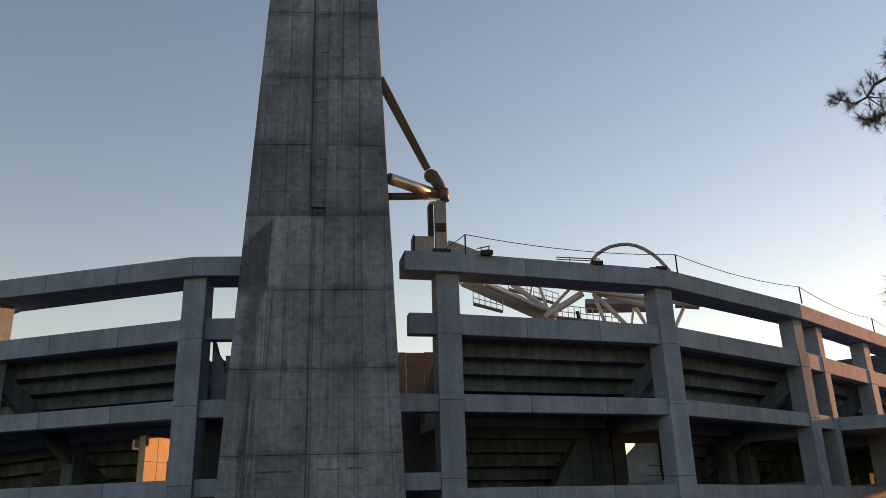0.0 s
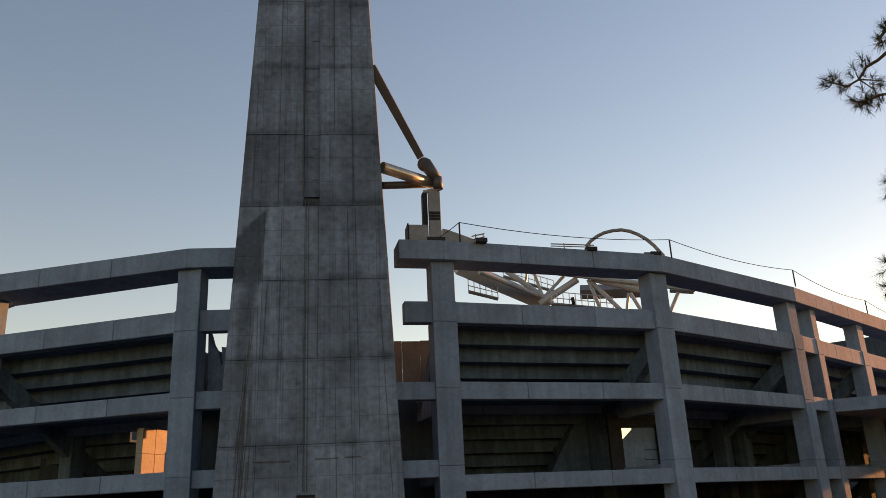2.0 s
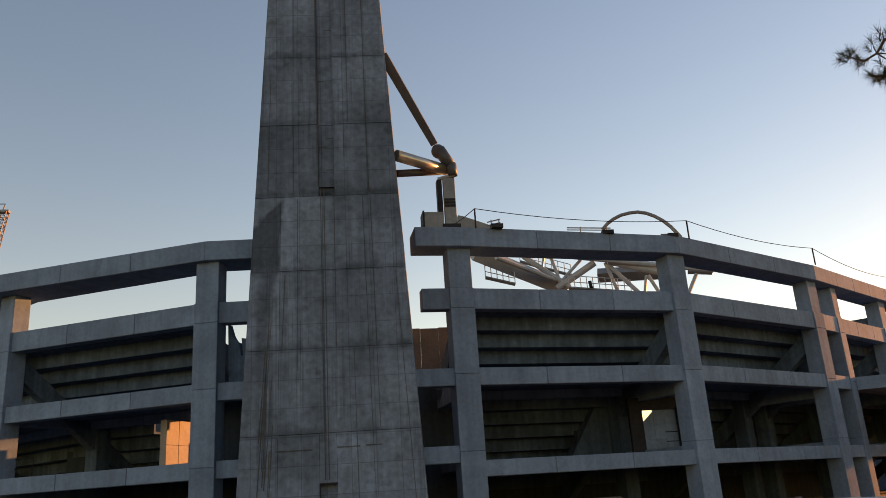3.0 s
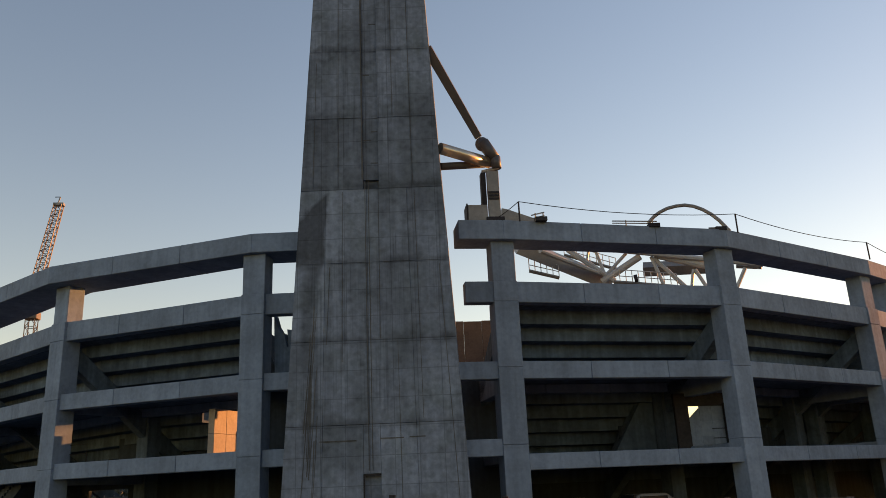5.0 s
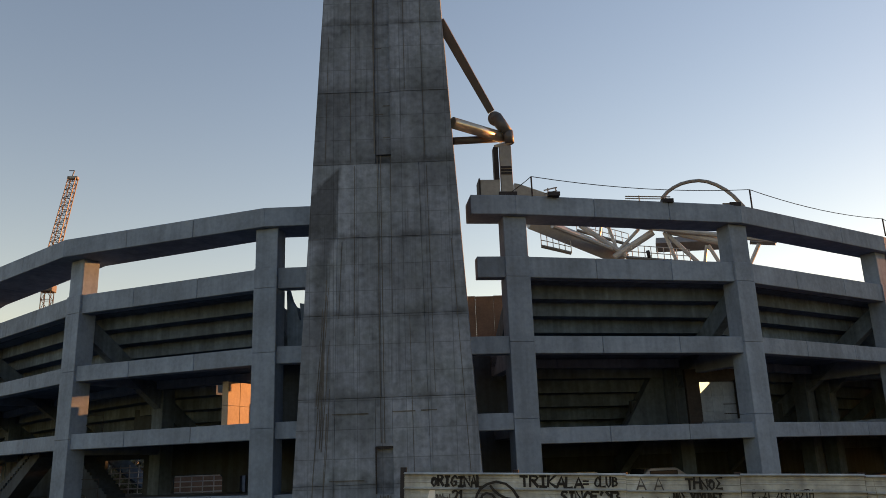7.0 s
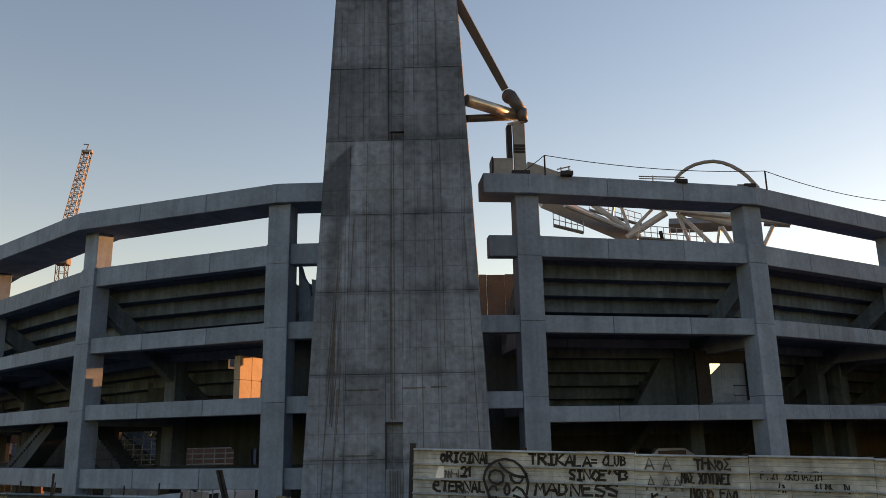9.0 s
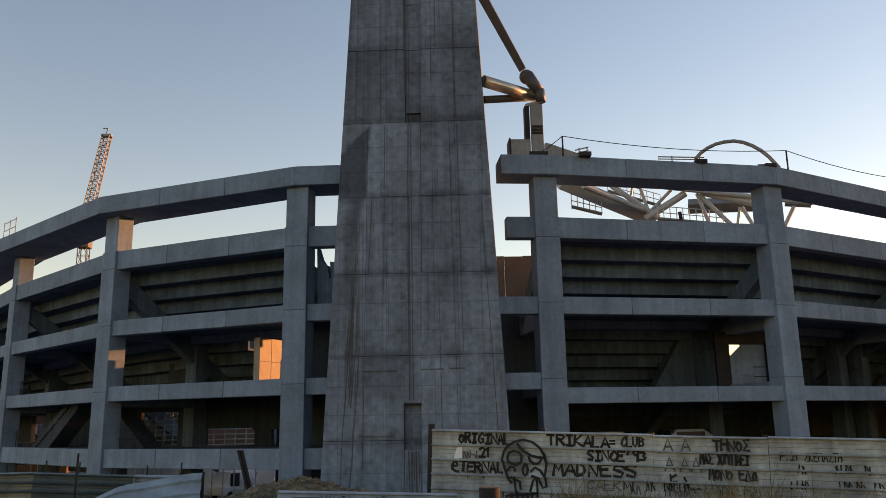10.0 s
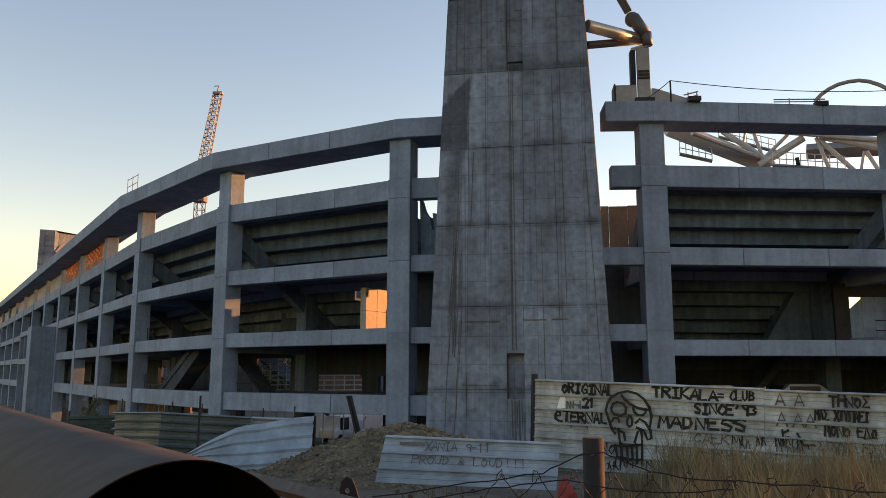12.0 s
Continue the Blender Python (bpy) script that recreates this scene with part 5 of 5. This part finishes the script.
for loop in (vo[0], vo[3], vo[4], vo[5]):
    keep = set(loop)
    bmesh.ops.split_edges(bm, edges=[e for e in bm.edges if e.verts[0] in keep and e.verts[1] in keep])
shell = part("shell", bm, M_PIPE, pipe, m=qm)
for p in shell.data.polygons:
    p.use_smooth = True
shell.data.materials.append(M_PIPEBLACK)      # lip and bore blackened in colour, as low sun should not show there
for p in shell.data.polygons:
    if p.index >= 4 * S:
        p.material_index, p.use_smooth = 1, False
bm = bmesh.new()
bmesh.ops.create_cone(bm, cap_ends=False, segments=48, radius1=RI - 0.004, radius2=RI - 0.004, depth=LENG - 0.1, matrix=Matrix.Translation((0, 0, LENG / 2)))
part("lining", bm, M_PIPEBLACK, pipe, "black inner lining", m=qm)

tagged(part("plank", tube((-2.36, 7.12, 2.37), (-1.11, 5.90, 2.33), 0.07, sides=4), M_OLDWOOD), "pale timber beam lying beside the pipe", "plank")
fin = empty("scrap_plate", "curved grey scrap metal plate standing in the verge", "scrap metal")
bm = bmesh.new()
c0 = Vector((-1.26, 6.27, 2.34))
outer = [(-0.1, -0.12), (-0.115, 0.02), (-0.1, 0.12), (-0.055, 0.165), (0.0, 0.15), (0.035, 0.09), (0.07, 0.0), (0.1, -0.12), (0.1, -0.3), (-0.1, -0.3)]
hole = [(-0.04 + 0.022 * math.cos(math.atan2(z - 0.03, x + 0.04)), 0.06 + 0.022 * math.sin(math.atan2(z - 0.03, x + 0.04))) for x, z in outer]
loops = [[bm.verts.new(c0 + Vector((x, y - 0.7 * x, z))) for x, z in pts] for pts, y in ((outer, 0), (hole, 0), (hole, 0.03), (outer, 0.03))]
for k in range(10):
    for j in range(4):
        bm.faces.new((loops[j][k], loops[j][(k + 1) % 10], loops[(j + 1) % 4][(k + 1) % 10], loops[(j + 1) % 4][k]))
part("plate", bm, M_DARK, fin)

post = empty("timber_post", "weathered dark wooden fence post", "fence post")
pc = Vector((0.56, 5.97, 2.84))
bm = tube((pc.x, pc.y, 1.4), (pc.x, pc.y, pc.z), 0.078, 0.076, 16)
shaft = part("shaft", bm, M_WOOD, post)
for f in shaft.data.polygons:
    f.use_smooth = len(f.vertices) == 4

# twisted wire along the verge
wire = empty("wire_fence", "slack twisted wire fence along the verge", "wire fence")
rw = random.Random(8)
def wire_run(pts, r=0.0048):
    out = []
    for a, b in zip(pts, pts[1:]):
        a, b = Vector(a), Vector(b)
        out += [a.lerp(b, k / 5) + Vector((0, rw.uniform(-0.02, 0.02), rw.uniform(-0.008, 0.008))) for k in range(5)]
    out.append(Vector(pts[-1]))
    part("wire", sweep(out, r, 5), M_DARK, wire)

wire_run([(-1.00, 5.71, 2.44), (-0.45, 5.78, 2.52), (0.19, 5.80, 2.61), (0.47, 5.88, 2.73), (0.63, 5.87, 2.74), (0.80, 5.74, 2.67), (1.10, 5.70, 2.60), (1.58, 5.58, 2.59), (2.28, 5.33, 2.57)])
wire_run([(-0.56, 5.67, 2.45), (-0.28, 5.69, 2.50), (-0.05, 5.70, 2.53), (0.30, 5.69, 2.58), (0.56, 5.67, 2.54), (0.93, 5.62, 2.51), (1.42, 5.52, 2.55)])
def link(bearing, rise): return polar(bearing + rw.uniform(-0.12, 0.12), rise + rw.uniform(-0.003, 0.003), 5.74)
for k in range(-3, 9):
    b = 6.6 + 2.55 * k
    if abs(b - 5.4) < 0.9:
        continue
    # two strands crossing below, hooked over the top wire
    wire_run([link(b + 2.55, -0.172), link(b + 1.3, -0.151), link(b + 0.2, -0.126), link(b + 0.05, -0.116), link(b - 0.2, -0.118), link(b - 0.25, -0.127)], 0.0034)
    wire_run([link(b - 2.5, -0.172), link(b - 1.3, -0.151), link(b - 0.2, -0.128), link(b + 0.1, -0.12), link(b + 0.35, -0.128)], 0.0034)
cloth = empty("red_rag", "crumpled red rag lying by the fallen sheet", "rag")
bm = bmesh.new()
bmesh.ops.create_cone(bm, cap_ends=True, segments=9, radius1=0.23, radius2=0.03, depth=0.46, matrix=Matrix.Translation((0.70, 11.58, 1.66)))
bmesh.ops.subdivide_edges(bm, edges=list(bm.edges), cuts=3, use_grid_fill=True)
for v in bm.verts:
    v.co += 0.06 * noise.noise_vector(v.co * 6)
part("cloth", bm, M_RED, cloth)

# ---- dry grass ----
rg = random.Random(21)
bm = bmesh.new()
def tuft(x, y, h, n):
    z = ground_z(x, y) + 0.12 * noise.noise((x * 0.23, y * 0.31, 0)) - 0.05
    for _ in range(n):
        a, lean_, hh = rg.uniform(0, 6.283), rg.uniform(0.05, 0.5), h * rg.uniform(0.5, 1.15)
        dx, dy, w = math.cos(a) * lean_ * hh, math.sin(a) * lean_ * hh, rg.uniform(0.004, 0.009)
        ox, oy = x + rg.gauss(0, 0.12), y + rg.gauss(0, 0.12)
        b0, b1 = bm.verts.new((ox - w, oy, z)), bm.verts.new((ox + w, oy, z))
        c0, c1 = bm.verts.new((ox - w * 0.8 + dx * 0.35, oy + dy * 0.35, z + hh * 0.6)), bm.verts.new((ox + w * 0.8 + dx * 0.35, oy + dy * 0.35, z + hh * 0.6))
        t = bm.verts.new((ox + dx, oy + dy, z + hh))
        bm.faces.new((b0, b1, c1, c0)), bm.faces.new((c0, c1, t))
for _ in range(2200):
    b = rg.uniform(6, 36)
    d = rg.uniform(8.5, 16.3)
    dens = min(1, max(0.0, (b - 5) / 7))
    if rg.random() > dens:
        continue
    a = radians(b)
    h = rg.uniform(0.45, 1.15) * (0.5 + 0.5 * dens) * (0.7 + 0.9 * noise.noise((b * 0.5, d * 0.6, 2)))
    tuft(math.sin(a) * d, math.cos(a) * d, h, 16)
for _ in range(160):
    x, y = rg.uniform(-9, 4), rg.uniform(7, 15)
    tuft(x, y, rg.uniform(0.08, 0.25), 8)
tagged(part("dry_grass", bm, M_GRASS), "tall dry brown grass before the hoarding", "grass", kind="stuff")
spots = []
for _ in range(1500):
    x, y = rg.uniform(-10, 8), rg.uniform(6, 19)
    s = 0.012 + 0.05 * rg.random() ** 3
    spots.append((x, y, ground_z(x, y) + 0.12 * noise.noise((x * 0.23, y * 0.31, 0)) + s * 0.2, s))
tagged(stones("gravel", M_GROUND, spots, rg), "scattered stones on the bare verge", "gravel", kind="stuff")

# ---- pine at the roadside ----
rp = random.Random(3)
pine = empty("pine_tree", "roadside pine tree with long dark needles", "tree")
base = polar(50, 0, 13.0)
gz = ground_z(base.x, base.y)
bm = bmesh.new()
tp = [Vector((base.x, base.y, gz - 0.2)), Vector((base.x + 0.2, base.y - 0.1, 4.5)), Vector((base.x - 0.1, base.y, 8.0)), Vector((base.x, base.y + 0.1, 11.5)), Vector((base.x, base.y, 13.0))]
for a, b, r0, r1 in zip(tp, tp[1:], (0.24, 0.2, 0.15, 0.08), (0.2, 0.15, 0.08, 0.04)):
    add_tube(bm, a, b, r0, r1, 10)
part("trunk", bm, M_BARK, pine)
limb_bm, needle_bm = bmesh.new(), bmesh.new()
def needles(p, d, n=42, length=0.17):
    for _ in range(n):
        v = (d * 0.7 + Vector([rp.gauss(0, 0.6) for _ in range(3)])).normalized()
        s = v.cross(Vector((0.3, 0.2, 1))).normalized() * 0.003
        o = p - d * rp.uniform(0, 0.1)
        e = o + v * length * rp.uniform(0.7, 1.2)
        needle_bm.faces.new((needle_bm.verts.new(o - s), needle_bm.verts.new(o + s), needle_bm.verts.new(e)))
def limb(p, q, r, depth):
    p, q = Vector(p), Vector(q)
    n = 5
    pts = [p.lerp(q, k / n) + Vector([rp.gauss(0, 0.05) for _ in range(3)]) * (1 if 0 < k < n else 0) for k in range(n + 1)]
    for k in range(n):
        add_tube(limb_bm, pts[k], pts[k + 1], r * (1 - 0.7 * k / n), r * (1 - 0.7 * (k + 1) / n), 5)
    d = (q - p).normalized()
    if depth == 0:
        for k in (2, 3, 4, 5):
            needles(pts[k], d)
        return
    for k in (2, 3, 4, 5):
        for s in range(2):
            t = (d + Vector([rp.gauss(0, 0.55) for _ in range(3)])).normalized() * (q - p).length * rp.uniform(0.25, 0.4)
            limb(pts[k], pts[k] + t, r * 0.4, depth - 1)
def bough(pts, r, clusters):
    """A drooping bough through the points, with needle tufts on short twigs."""
    pts = [Vector(p) for p in pts]
    wood = bmesh.new()
    for k in range(len(pts) - 1):
        add_tube(wood, pts[k], pts[k + 1], r * (1 - 0.8 * k / len(pts)), r * (1 - 0.8 * (k + 1) / len(pts)), 6)
    for c in clusters:
        c = Vector(c)
        near = min(pts, key=lambda p: (p - c).length)
        add_tube(wood, near, c, 0.014, 0.006, 5)
        d = ((c - near).normalized() + Vector((-0.5, 0, 0))).normalized()
        for _ in range(3):
            needles(c + Vector([rp.gauss(0, 0.06) for _ in range(3)]), d)
    part("bough", wood, M_BARK, pine)

bough([tp[2], (9.05, 8.76, 9.94), (8.50, 9.31, 9.48), (8.37, 9.42, 9.42), (8.27, 9.50, 9.25), (8.13, 9.63, 9.19), (8.00, 9.73, 9.32)], 0.035,
      [(7.94, 9.79, 9.39), (7.92, 9.67, 9.24), (8.11, 9.77, 9.43), (8.07, 9.68, 9.16), (8.25, 9.52, 9.38), (8.31, 9.34, 9.51), (8.39, 9.40, 9.03), (8.49, 9.31, 9.13)])
bough([tp[2] + Vector((0, 0, -0.5)), (8.72, 8.95, 8.80), (8.35, 9.30, 8.87), (8.21, 9.42, 8.82), (8.10, 9.52, 8.88)], 0.03,
      [(8.08, 9.54, 8.91), (8.15, 9.48, 8.75), (8.19, 9.31, 8.82), (8.29, 9.35, 8.69), (8.44, 9.36, 8.77), (8.25, 9.39, 8.97)])
bough([tp[2] + Vector((0, 0, 1.0)), (8.82, 8.72, 9.89), (8.52, 9.01, 9.86), (8.43, 9.09, 9.72)], 0.05, [(8.41, 9.11, 9.81), (8.40, 9.12, 9.61), (8.51, 9.02, 9.97)])
bough([tp[1] + Vector((0, 0, 2)), (8.59, 8.94, 7.70), (8.27, 9.24, 7.42), (8.19, 9.31, 7.45)], 0.05, [(8.17, 9.33, 7.45), (8.20, 9.30, 7.31), (8.29, 9.22, 7.55)])
bough([tp[1] + Vector((0, 0, 1)), (8.27, 8.97, 6.36), (8.00, 9.21, 6.19), (7.87, 9.32, 5.98)], 0.05, [(7.87, 9.32, 6.32), (7.81, 9.37, 5.99), (7.83, 9.36, 5.79), (7.90, 9.30, 6.13)])
for k in range(9):
    a, z = k * 2.1, 6.0 + 0.75 * k
    o = Vector((base.x, base.y, z))
    if math.cos(a) < -0.3:
        a += 2.2
    limb(o, o + Vector((abs(math.cos(a)) * 2.4, math.sin(a) * 2.4, 0.8)), 0.06, 1)
part("limbs", limb_bm, M_BARK, pine)
part("needles", needle_bm, M_NEEDLE, pine)
